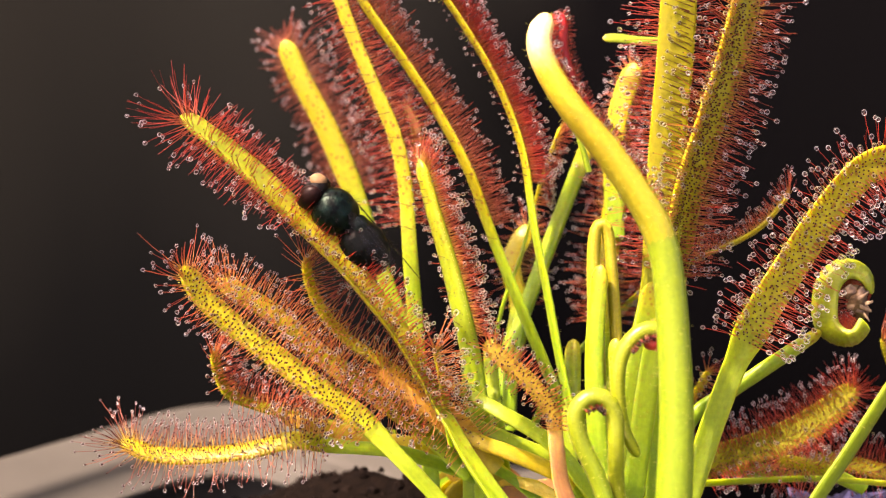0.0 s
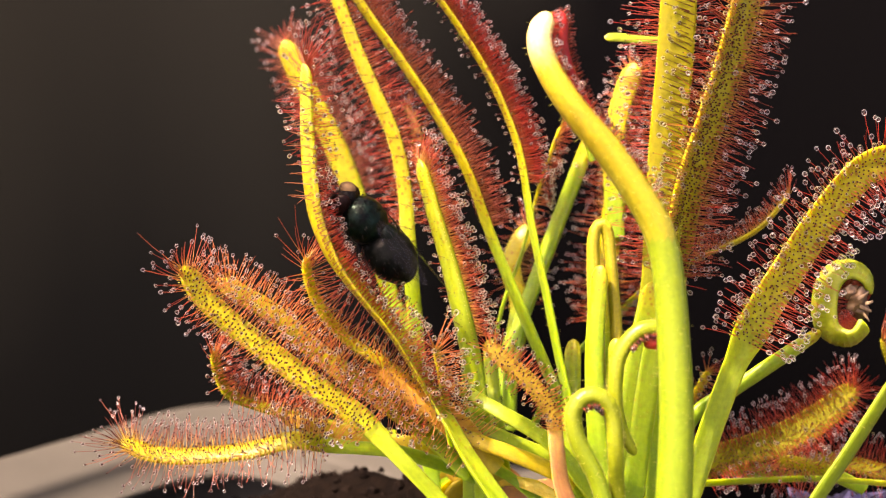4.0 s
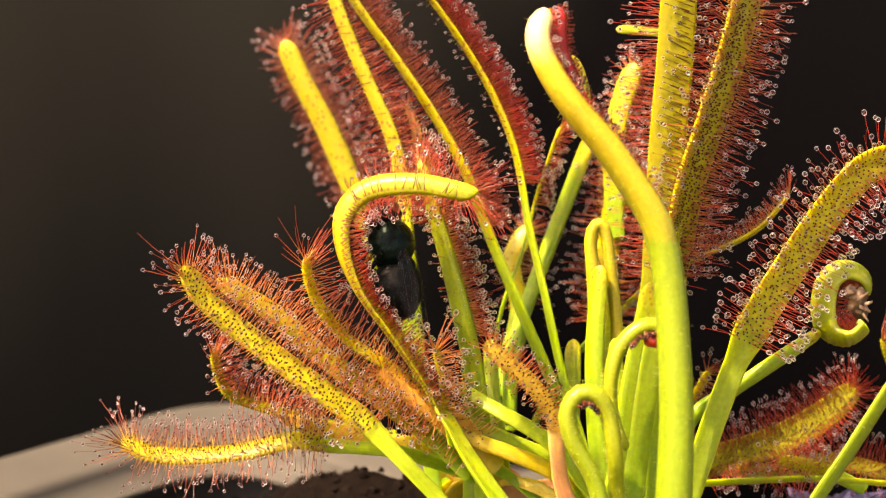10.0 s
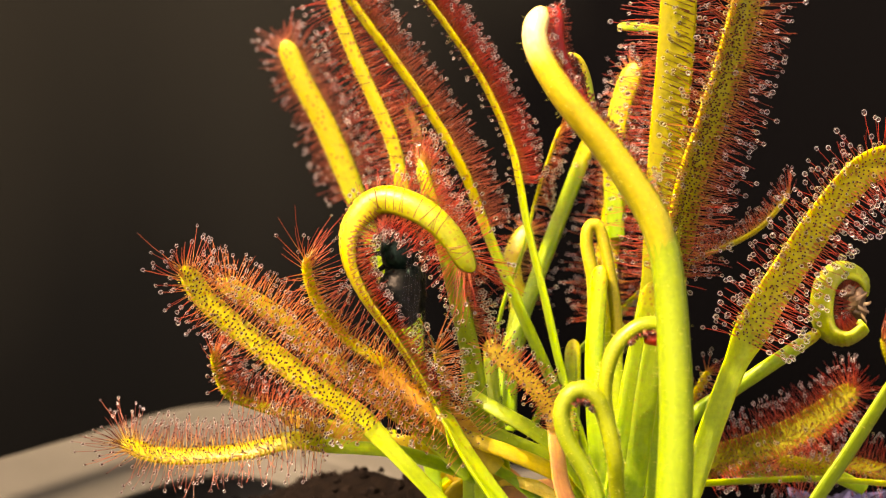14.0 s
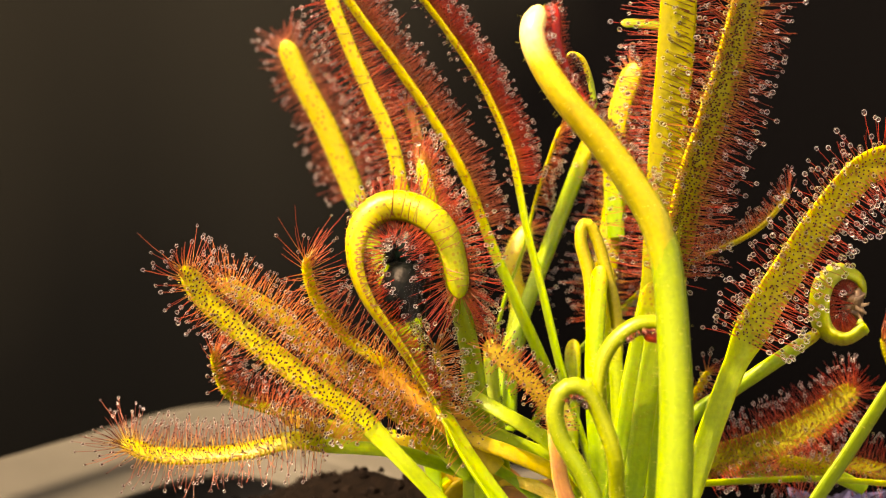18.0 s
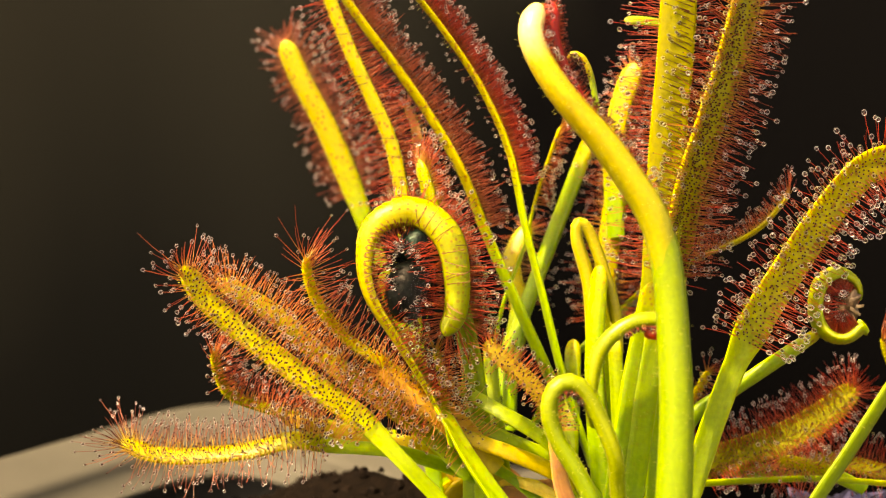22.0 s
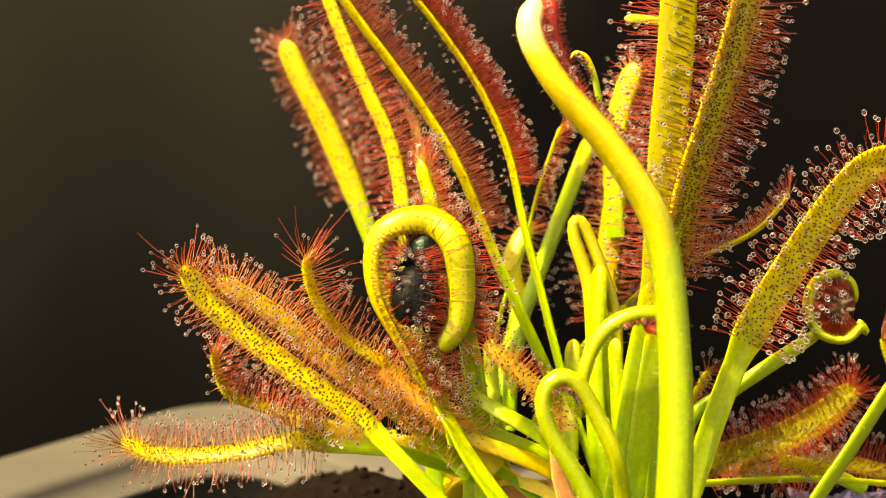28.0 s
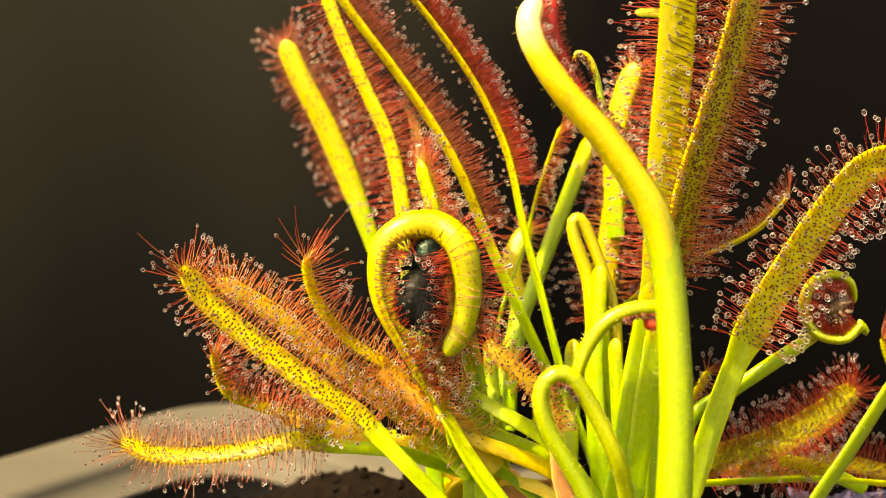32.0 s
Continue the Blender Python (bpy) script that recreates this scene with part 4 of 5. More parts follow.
leaf(LEFT, [(5.7, 8.2, 79.9), (6.0, 9.2, 85.7), (7.0, 10.8, 89.4), (10.0, 12.0, 97.3), (12.3, 12.9, 103.2), (13.0, 13.2, 105.1)], [(0, 1.6), (1, 1.7)], 140, hairs=30, thick=0.5, label="brightly lit green petiole")
leaf(LEFT, [(3.7, 7.6, 82.1), (4.9, 8.8, 89.8), (6.9, 9.7, 95.6), (8.3, 10.6, 100.9), (10.1, 11.4, 106.0)], [(0, 1.2), (1, 0.9)], 10, 0.7, dict(SOFT, rows=5))
leaf(LEFT, [(4.8, 9.7, 82.6), (6.8, 11.7, 89.2), (6.1, 13.4, 93.5), (7.7, 15.0, 96.9)], [(0, 2.2), (1, 1.8)], -60, 0.5, dict(SOFT, rows=6))
leaf(MIDDLE, [(7.9, 11.1, 79.0), (10.9, 12.0, 84.5), (15.0, 12.6, 88.5), (18.4, 12.2, 92.2)], [(0, 1.2), (1, 1.1)], 40)
leaf(LEFT, [(10.0, -7.4, 77.4), (8.9, -6.9, 80.3), (8.5, -6.4, 83.2), (8.2, -5.1, 85.4), (6.7, -4.7, 87.5), (5.0, -4.5, 89.0), (3.3, -4.3, 90.5)], [(0, 1.5), (0.45, 1.4), (1, 1.4)], 60, 0.45, dict(DENSE, rows=11, short=0.7, long=1.2, dewy=0.35), mat=BROWNISH, label="small brownish leaf with a pink petiole")

# ---- middle plant ----
leaf(MIDDLE, [(16.0, -13.1, 79.6), (16.3, -12.0, 86.7), (16.1, -11.0, 92.5), (15.8, -10.4, 96.4), (15.3, -10.0, 99.1), (14.4, -9.7, 101.2), (13.7, -9.5, 102.2)], [(0, 2.9), (0.6, 2.55), (0.85, 2.45), (1, 1.7)], -20, mat=YOUNG, thick=0.85, hairs=220, label="stout stalk of the tall young leaf")
# fade carries the tip's colour up to the painted sun glare
STALK_TIP = leaf(MIDDLE, [(15.8, -10.4, 96.4), (15.3, -10.0, 99.1), (14.2, -9.6, 101.5), (11.7, -9.0, 105.2), (9.1, -8.5, 108.3), (7.4, -8.1, 110.9), (6.7, -7.8, 113.0), (7.3, -6.5, 114.9)], [(0, 2.0), (0.16, 2.46), (0.45, 2.4), (0.75, 2.1), (1, 1.9)], -25, 0.25, dict(short=0.5, long=0.8, rows=8, step=0.32, spread=55, dewy=0.25, across=(-0.8, 0.8), tip=0.0), mat=GLARE_TIP, fade=((0, 0.5, 0.74, 0.9), (0.1, 0.35, 0.66, 1.05)), thick=0.85, hairs=160, label="pale arching tip of a young leaf still folded, sun glare painted in")
RED_FACE = leaf(MIDDLE, [(14.8, -7.5, 102.2), (12.8, -7.0, 105.0), (10.3, -6.5, 108.2), (8.8, -6.1, 110.8), (8.2, -5.8, 112.6), (8.2, -5.6, 114.0), (8.3, -5.4, 115.1)], [(0, 0.7), (0.5, 1.1), (0.85, 2.0), (1, 1.9)], -30, 0.1, dict(short=0.25, long=0.45, rows=9, step=0.2, spread=60, dewy=0.02, tip=0.0, teeth=False), mat=CRIMSON, red=DEEP, thick=0.7, label="dark red inner face of the folded tip")
HOOKED = leaf(MIDDLE, [(12.3, -2.9, 105.3), (11.5, -2.5, 108.2), (11.1, -2.1, 110.3), (10.5, -1.9, 111.8), (9.7, -1.8, 112.2), (9.3, -1.9, 111.7)], [(0, 0.6), (0.7, 0.6), (1, 0.35)], 180, 0.6, dict(short=0.3, long=0.5, rows=4, step=0.3, dewy=0.3, tip=0.0), mat=YOUNG, thick=0.8, label="tiny hooked tip of a new leaf")
leaf(LEFT, [(-1.7, 9.6, 101.0), (-2.0, 9.9, 102.9), (-2.2, 10.2, 105.3), (-2.7, 10.5, 107.0), (-3.2, 10.7, 107.9)], [(0, 0.9), (0.5, 1.0), (1, 0.5)], -70, 0.3, dict(SOFT, rows=6), mat=WITHERED, label="withered brown leaf")
leaf(MIDDLE, [(17.2, -10.2, 78.5), (17.5, -9.4, 83.7), (17.7, -8.7, 87.8), (17.5, -8.1, 91.8), (16.8, -7.6, 95.0)], [(0, 1.6), (0.5, 1.5), (1, 0.9)], 10, mat=YOUNG, hairs=60)
leaf(MIDDLE, [(13.8, -1.6, 75.1), (14.7, -0.4, 82.6), (16.0, 0.7, 89.8), (17.2, 1.5, 95.1), (17.6, 2.4, 100.9), (17.9, 3.2, 105.3), (18.5, 4.2, 112.0), (18.9, 5.2, 118.2)], [(0, 2.2), (0.4, 2.2), (0.5, 2.9), (1, 2.9)], -82, 0.45, dict(LONG, long=3.2, rows=11, step=0.32, short=1.2, dewy=0.42, drop=0.9, centre_dew=0.05), mat=OLIVE, thick=0.2, back=90, red=MAROON, label="broad olive leaf seen from its smooth back", singles=80)
leaf(MIDDLE, [(16.7, -0.7, 74.7), (17.3, 1.0, 85.0), (18.0, 1.9, 91.3), (18.6, 2.7, 96.3), (19.4, 2.6, 101.8), (21.0, 3.4, 106.7), (22.7, 4.2, 112.0), (24.4, 5.2, 118.2)], [(0, 2.0), (0.4, 2.2), (0.5, 3.0), (1, 3.0)], 62, 0.45, dict(LONG, long=3.1, step=0.24, rows=15, dewy=0.45, drop=0.9, centre_dew=0.05), singles=110, red=RED, channel=0.16, label="broad yellow leaf with dotted face and a fringe of dew")
leaf(MIDDLE, [(18.4, 3.9, 90.9), (19.3, 4.4, 94.3), (21.2, 4.7, 95.7), (24.0, 4.8, 96.9), (26.3, 5.1, 98.3), (28.5, 5.5, 100.8)], [(0, 1.2), (0.4, 1.4), (1, 1.4)], 200, 0.25, dict(DENSE, rows=7, long=1.8))
leaf(MIDDLE, [(17.9, -3.7, 75.0), (19.3, -3.1, 78.9), (21.1, -2.2, 84.1), (22.8, -1.5, 88.5), (24.5, -1.0, 92.0), (26.7, -0.4, 95.4), (29.4, 0.2, 99.4), (32.2, 0.7, 102.8), (34.2, 0.9, 103.9), (36.4, 1.9, 103.6)], [(0, 2.0), (0.40, 2.0), (0.46, 2.9), (1, 2.6)], 85, 0.44, dict(LONG, long=2.6, step=0.33), mat=LIME, thick=0.22, singles=110, red=MAROON, channel=0.16, label="long leaf with dotted yellow-green face and red fringe")
leaf(MIDDLE, [(12.4, -8.3, 77.7), (13.4, -7.5, 83.1), (14.5, -6.4, 89.7), (15.5, -5.5, 95.5)], [(0, 2.2), (0.6, 2.4), (1, 1.6)], 80, hairs=60, channel=0.1)
leaf(MIDDLE, [(13.6, -8.3, 77.7), (14.5, -7.3, 83.9), (15.3, -6.4, 89.7), (15.9, -5.9, 93.0)], [(0, 1.8), (0.6, 1.9), (1, 1.4)], 80, hairs=60, channel=0.1)
# leaf behind with red fringe
leaf(MIDDLE, [(13.9, 7.3, 80.2), (13.7, 8.5, 87.9), (14.0, 9.4, 93.7), (14.7, 10.2, 98.5), (15.2, 10.9, 102.8)], [(0, 1.4), (0.4, 2.0), (1, 1.9)], -75, 0.4, dict(SOFT, long=2.8))
leaf(MIDDLE, [(18.8, 4.5, 82.1), (20.4, 4.7, 83.2), (21.5, 4.9, 84.6), (22.3, 5.2, 86.0)], [(0, 1.0), (1, 1.0)], 60, 0.4, dict(SOFT, rows=6, long=1.4))
leaf(MIDDLE, [(14.8, 8.9, 96.7), (14.5, 9.8, 102.5), (15.0, 10.5, 107.2), (16.4, 11.0, 111.4)], [(0, 1.6), (1, 2.0)], -60, 0.3, dict(SOFT, long=1.6), label="yellow leaf back behind the arching stalk")

# young hairpin stalks that grow
HAIRPIN = [
    (0, [(12.0, -12.1, 79.3), (11.0, -11.6, 82.4), (9.7, -11.2, 85.2), (9.4, -10.9, 87.2), (10.2, -10.7, 88.1), (11.4, -10.7, 88.1), (12.1, -10.9, 86.8), (12.2, -11.3, 84.4), (12.4, -10.7, 81.7), (12.9, -10.7, 77.7)]),
    (13, [(11.4, -12.1, 79.3), (10.5, -11.6, 82.4), (8.9, -11.2, 85.2), (8.5, -10.8, 87.3), (9.4, -10.6, 88.6), (10.6, -10.7, 88.4), (11.5, -10.9, 86.8), (12.1, -11.4, 84.0), (12.4, -10.8, 81.3), (12.9, -10.8, 77.3)]),
    (19, [(11.3, -12.1, 79.3), (10.0, -11.6, 82.4), (8.2, -11.1, 85.4), (7.8, -10.8, 87.7), (8.7, -10.6, 89.0), (10.0, -10.6, 88.7), (11.1, -10.9, 86.8), (12.1, -11.4, 84.0), (12.4, -10.8, 81.3), (12.9, -10.8, 77.3)]),
    (32, [(11.1, -12.1, 79.3), (9.5, -11.6, 82.4), (7.5, -11.1, 85.8), (6.9, -10.7, 88.3), (7.7, -10.5, 89.7), (9.0, -10.5, 89.6), (10.6, -10.8, 87.3), (12.2, -11.4, 84.0), (13.1, -10.8, 80.9), (13.6, -10.8, 76.9)]),
]
bending_leaf(MIDDLE, HAIRPIN, [(0, 1.5), (0.5, 1.45), (1, 1.3)], [(0, [(0, 0), (1, 0)])], 36, dict(short=0.5, long=0.6, rows=7, step=0.18, spread=60, dewy=0.1, across=(-0.6, 0.6), tip=0.0, to=0.55), 0.40, top=0.6, mat=YOUNG, label="young leaf bent over like a hairpin", thick=0.85, hairs=10)
HOOK = [
    (0, [(16.4, -9.1, 92.0), (15.6, -9.0, 92.7), (14.2, -9.0, 92.6), (13.0, -9.2, 91.4), (12.5, -9.5, 89.7), (12.6, -9.8, 87.3), (13.1, -10.1, 85.3), (14.0, -10.4, 83.7)]),
    (13, [(16.4, -9.0, 92.4), (15.5, -8.9, 93.0), (14.0, -8.9, 92.9), (12.6, -9.1, 91.7), (11.9, -9.4, 90.1), (11.7, -9.7, 87.9), (12.1, -10.1, 85.9), (12.7, -10.3, 84.5)]),
    (19, [(16.4, -8.9, 92.8), (15.5, -8.9, 93.2), (13.8, -8.9, 93.1), (12.2, -9.1, 92.0), (11.3, -9.3, 90.5), (11.0, -9.6, 88.5), (11.1, -9.9, 86.7), (11.4, -10.1, 85.3)]),
    (32, [(16.4, -8.8, 93.6), (15.4, -8.7, 94.2), (13.4, -8.7, 94.1), (11.6, -8.9, 93.2), (10.4, -9.1, 91.6), (9.7, -9.4, 89.9), (9.4, -9.6, 88.5), (9.2, -9.9, 86.9)]),
]
HOOK_LEAF = bending_leaf(MIDDLE, HOOK, [(0, 1.3), (0.5, 1.35), (1, 0.9)], [(0, [(0, 180), (1, 180)])], 30, dict(short=0.4, long=0.5, rows=8, step=0.16, spread=60, dewy=0.1, across=(-0.7, 0.7), tip=0.0, to=0.34), 0.03, top=0.6, mat=YOUNG, label="young leaf hooked over, tip hanging", thick=0.85, hairs=8)
bm = bmesh.new()
bmesh.ops.create_icosphere(bm, subdivisions=3, radius=1)
for v in bm.verts:
    v.co *= 1 + 0.12 * noise.noise(v.co * 3)
    v.co.z = max(v.co.z, -0.75)
bmesh.ops.transform(bm, matrix=Matrix.Diagonal((0.85 * MM, 0.6 * MM, 0.6 * MM, 1)), verts=bm.verts[:])
FOLD = part("folded_blade", bm, CRIMSON, HOOK_LEAF, "dark red wet inner face of the folded tip")
FOLDED = [
    (0, [(12.3, -1.7, 81.2), (12.2, -1.0, 85.6), (12.1, -0.3, 90.0), (11.9, 0.4, 94.4), (11.9, 0.9, 97.5), (12.3, 1.1, 98.9), (12.9, 1.0, 98.3), (13.2, 0.6, 95.7), (13.5, -0.0, 91.7), (13.7, -0.6, 88.2)]),
    (13, [(12.3, -1.7, 81.2), (12.2, -1.0, 85.6), (12.1, -0.3, 90.0), (11.9, 0.4, 94.4), (11.4, 0.9, 97.5), (11.8, 1.1, 98.9), (12.5, 1.0, 98.3), (13.1, 0.5, 95.3), (13.6, -0.0, 91.7), (13.7, -0.6, 88.2)]),
    (19, [(12.3, -1.7, 81.2), (12.2, -1.0, 85.6), (11.9, -0.3, 90.0), (11.6, 0.4, 94.4), (10.8, 0.9, 97.5), (11.0, 1.1, 99.0), (11.9, 1.0, 97.9), (12.9, 0.5, 94.8), (13.6, -0.0, 91.7), (13.7, -0.6, 88.2)]),
    (32, [(12.3, -1.7, 81.2), (12.1, -1.0, 85.6), (11.9, -0.3, 90.0), (11.5, 0.4, 94.4), (10.4, 0.9, 97.7), (10.3, 1.2, 99.3), (11.2, 1.1, 98.6), (12.7, 0.5, 94.8), (13.5, -0.0, 91.7), (13.7, -0.6, 88.2)]),
]
bending_leaf(MIDDLE, FOLDED, [(0, 1.9), (0.4, 1.5), (0.6, 1.2), (1, 1.2)], [(0, [(0, 0), (1, 0)])], 64, mat=YOUNG, label="young leaf folded double at its top", thick=0.8, hairs=5)
leaf(MIDDLE, [(12.6, -3.3, 77.1), (12.0, -2.4, 83.2), (11.8, -1.5, 88.5), (12.1, -0.7, 93.7), (12.3, -0.4, 95.9)], [(0, 1.9), (1, 1.5)], 125, thick=0.5)
leaf(MIDDLE, [(14.1, -5.4, 76.6), (13.6, -4.4, 83.0), (13.2, -3.5, 89.0), (13.2, -3.2, 90.7)], [(0, 1.6), (1, 1.2)], 125, thick=0.5, mat=YOUNG)

# curled leaf on its stalk
leaf(MIDDLE, [(18.1, -1.7, 81.2), (20.3, -0.2, 84.0), (23.2, 0.1, 85.8), (26.8, 0.4, 88.2), (29.4, 0.9, 89.8), (30.2, 1.0, 90.3)], [(0, 1.4), (0.8, 1.4), (1, 1.1)], 60, label="thin bright stalk of the curled leaf", thick=0.7)
CURL = [
    (0, [(33.2, -0.1, 91.0), (32.4, -0.3, 90.1), (31.3, 0.3, 90.15), (30.55, 0.8, 90.95), (30.4, 1.1, 92.5), (30.8, 1.4, 94.3), (32.1, 1.6, 95.3), (33.6, 1.5, 94.8), (34.2, 1.2, 93.3)]),
    (19, [(33.0, -0.2, 90.7), (31.9, -0.3, 90.0), (30.8, 0.3, 90.1), (30.1, 0.8, 90.95), (29.9, 1.1, 92.5), (30.4, 1.4, 94.3), (31.7, 1.5, 95.1), (33.1, 1.4, 94.4), (33.5, 1.2, 92.9)]),
    (27, [(32.8, -0.2, 90.8), (31.7, -0.3, 90.0), (30.4, 0.3, 90.1), (29.5, 0.8, 91.0), (29.2, 1.1, 92.5), (29.8, 1.4, 94.2), (31.2, 1.5, 94.9), (32.4, 1.4, 94.2), (32.9, 1.1, 92.6)]),
    (32, [(32.8, -0.2, 90.9), (31.6, -0.3, 90.0), (30.0, 0.3, 90.1), (29.1, 0.8, 91.0), (28.75, 1.1, 92.4), (29.4, 1.4, 94.0), (30.8, 1.5, 94.8), (32.2, 1.4, 94.3), (32.8, 1.1, 92.6)]),
]
bending_leaf(MIDDLE, CURL, [(0, 2.5), (0.4, 2.6), (1, 2.1)], [(12, [(0, -46), (0.3, -34), (1, -34)]), (27, [(0, -22), (0.4, 10), (1, 4)])], 32, dict(short=0.9, long=1.1, rows=13, step=0.2, spread=34, dewy=0.15, tip=0.0, drop=0.6), 0.0, mat=LIME, red=DEEP,
             label="leaf rolled into a curl with red tentacles inside", thick=0.34, top=0.4)


def husk():
    """The dried remains of an insect, a crumpled brown shell with pale bits and stiff threads."""
    m = plain_material("husk_brown", (0.05, 0.028, 0.012), (0.22, 0.15, 0.08), 1400, 0.35, bump=0.6, distance=0.0002, through_part=0.3)
    ob = thing("insect_husk", (32.0, 0.6, 92.6), "crumpled brown insect husk held in the curled leaf", "insect remains")
    for k, (at, r, turn) in enumerate((((0.2, 0, 0.3), (0.8, 0.7, 1.2), 20), ((0.5, 0.1, -0.5), (0.7, 0.6, 0.8), -30), ((-0.3, 0.2, 0.9), (0.6, 0.5, 0.7), 40))):
        bm = bmesh.new()
        bmesh.ops.create_icosphere(bm, subdivisions=3, radius=1)
        for v in bm.verts:
            v.co *= 1 + 0.45 * noise.noise(v.co * 1.7 + Vector((k, 0, 5))) + 0.2 * noise.noise(v.co * 4.5)
        bmesh.ops.transform(bm, matrix=Matrix.Translation(Vector(at) * MM) @ Matrix.Rotation(radians(turn), 4, "Y") @ Matrix.Diagonal((*[q * MM for q in r], 1)), verts=bm.verts[:])
        part("shell", bm, m, ob)
    pale = plain_material("husk_pale", (0.16, 0.11, 0.06), (0.34, 0.26, 0.16), 1600, 0.5, through_part=0.3)
    for x, z, dx, dz in ((0.5, -0.6, 0.5, -0.6), (0.2, 0.0, 0.9, -0.4), (0.0, 0.6, 0.8, 0.5), (0.6, 0.2, 0.6, 0.2)):
        v, f = strip_mesh(np.array([(x + dx * q, -0.75 - 0.15 * math.sin(3 * q), z + dz * q) for q in np.linspace(0, 1, 8)]), np.tile((0, 0, 1.0), (8, 1)), np.tile((0, -1.0, 0), (8, 1)),
                          np.linspace(0.34, 0.2, 8), 0.2, 0.0)
        mesh_object("flake", v, f, [pale], ob, "pale dry flake")
    return ob


HUSK = husk()

# ---- right plant ----
leaf(RIGHT, [(20.6, 4.7, 76.6), (22.8, 4.9, 78.0), (26.1, 5.1, 79.0), (29.5, 5.3, 80.3), (32.6, 5.6, 82.2), (35.0, 5.9, 84.4)], [(0, 1.7), (0.2, 2.7), (0.7, 2.6), (1, 2.0)], 126, 0.08, dict(LONG, long=2.1, rows=16, step=0.26, short=0.75, centre_dew=0.15, dewy=0.4, drop=0.8), thick=0.2, channel=0.14, mat=OLIVE, red=MAROON, label="olive leaf with purple-red fringe of dew", singles=50)
leaf(RIGHT, [(21.5, 5.8, 77.2), (24.9, 5.8, 77.1), (29.7, 5.7, 76.9), (33.1, 5.9, 77.9), (37.9, 5.7, 76.9), (41.3, 5.7, 76.7)], [(0, 1.0), (0.3, 1.5), (1, 1.6)], 130, 0.3, dict(DENSE, rows=10, long=2.4, short=0.8, dewy=0.45), red=MAROON)
leaf(RIGHT, [(35.0, 2.6, 76.5), (32.0, 2.4, 78.0), (29.5, 2.2, 78.8), (27.5, 2.0, 79.3)], [(0, 1.1), (0.5, 1.3), (1, 1.2)], 100, 0.45, dict(LONG, long=2.6, short=0.7, rows=9, tip=0.4, dewy=0.6, drop=0.8), red=RED, label="small leaf with a spray of red tentacles")
leaf(RIGHT, [(13.9, -0.4, 76.5), (16.8, 0.8, 77.4), (21.2, 1.8, 77.3), (26.3, 1.8, 77.6), (31.4, 1.8, 77.7), (37.9, 1.7, 77.2)], [(0, 0.9), (1, 0.7)], 60, mat=LIME, label="thin yellow creeping stalk")
leaf(RIGHT, [(25.5, -9.5, 76.9), (27.3, -9.0, 80.0), (29.8, -8.4, 83.6), (32.5, -7.7, 87.7), (35.4, -7.1, 92.0)], [(0, 1.6), (1, 1.5)], 60, mat=YOUNG, label="bright green petiole crossing in front", hairs=40)
leaf(RIGHT, [(40.5, 4.4, 81.1), (38.6, 4.9, 84.4), (37.5, 5.2, 86.3), (36.7, 5.6, 88.6)], [(0, 1.6), (1, 1.6)], 20, 0.1, dict(DENSE, rows=7, long=2.4), mat=OLIVE)


def cellophane():
    """A crumpled scrap of clear bluish film lying behind the right plant."""
    m, nodes, links = material("clear_film")
    p = nodes["Principled BSDF"]
    p.inputs["Base Color"].default_value = (0.12, 0.12, 0.22, 1)
    p.inputs["Roughness"].default_value = 0.3
    p.inputs["Metallic"].default_value = 0.4
    c = np.array([(34.6, 5.4, 74.6)][0])
    v, f = [], []
    for k in (0, 1):
        for i in range(26):
            for j in range(10):
                x, y = i / 25 * 9 - 4.5, j / 9 * 5 - 2.5
                z = 1.1 * noise.noise((x * 0.5, y * 0.6, 4)) + 0.6 * abs(noise.noise((x * 1.3, y * 1.1, 9))) - 0.05 * y * y * 0.5 - 0.06 * k
                v.append((c[0] + x, c[1] + y, c[2] + z - 0.3))
    for i in range(25):
        for j in range(9):
            q = (i * 10 + j, (i + 1) * 10 + j, (i + 1) * 10 + j + 1, i * 10 + j + 1)
            f += [q, tuple(260 + e for e in q[::-1])]
    tagged(mesh_object("plastic_film", v, f, [m], smooth=False), "crumpled scrap of shiny bluish clear film on the soil", "plastic film")


cellophane()

# a small bud that pushes past the broad leaf
BUD = leaf(MIDDLE, [(18.2, 9.5, 113.2), (16.4, 9.5, 113.3), (14.7, 9.5, 113.5), (13.4, 9.5, 113.5)], [(0, 0.8), (1, 0.85)], 60, mat=YOUNG, label="yellow tip of a young leaf")


# ---- the fly ----
def ellipsoid(name, centre, radii, mat, parent, label="", turn=(0, 0, 0), sub=3, squash=None):
    bm = bmesh.new()
    bmesh.ops.create_icosphere(bm, subdivisions=sub, radius=1)
    for v in bm.verts:
        if squash:
            squash(v)
    bmesh.ops.transform(bm, matrix=Matrix.Translation(Vector(centre) * MM) @ Euler([radians(a) for a in turn]).to_matrix().to_4x4() @ Matrix.Diagonal((*[r * MM for r in radii], 1)), verts=bm.verts[:])
    return part(name, bm, mat, parent, label)


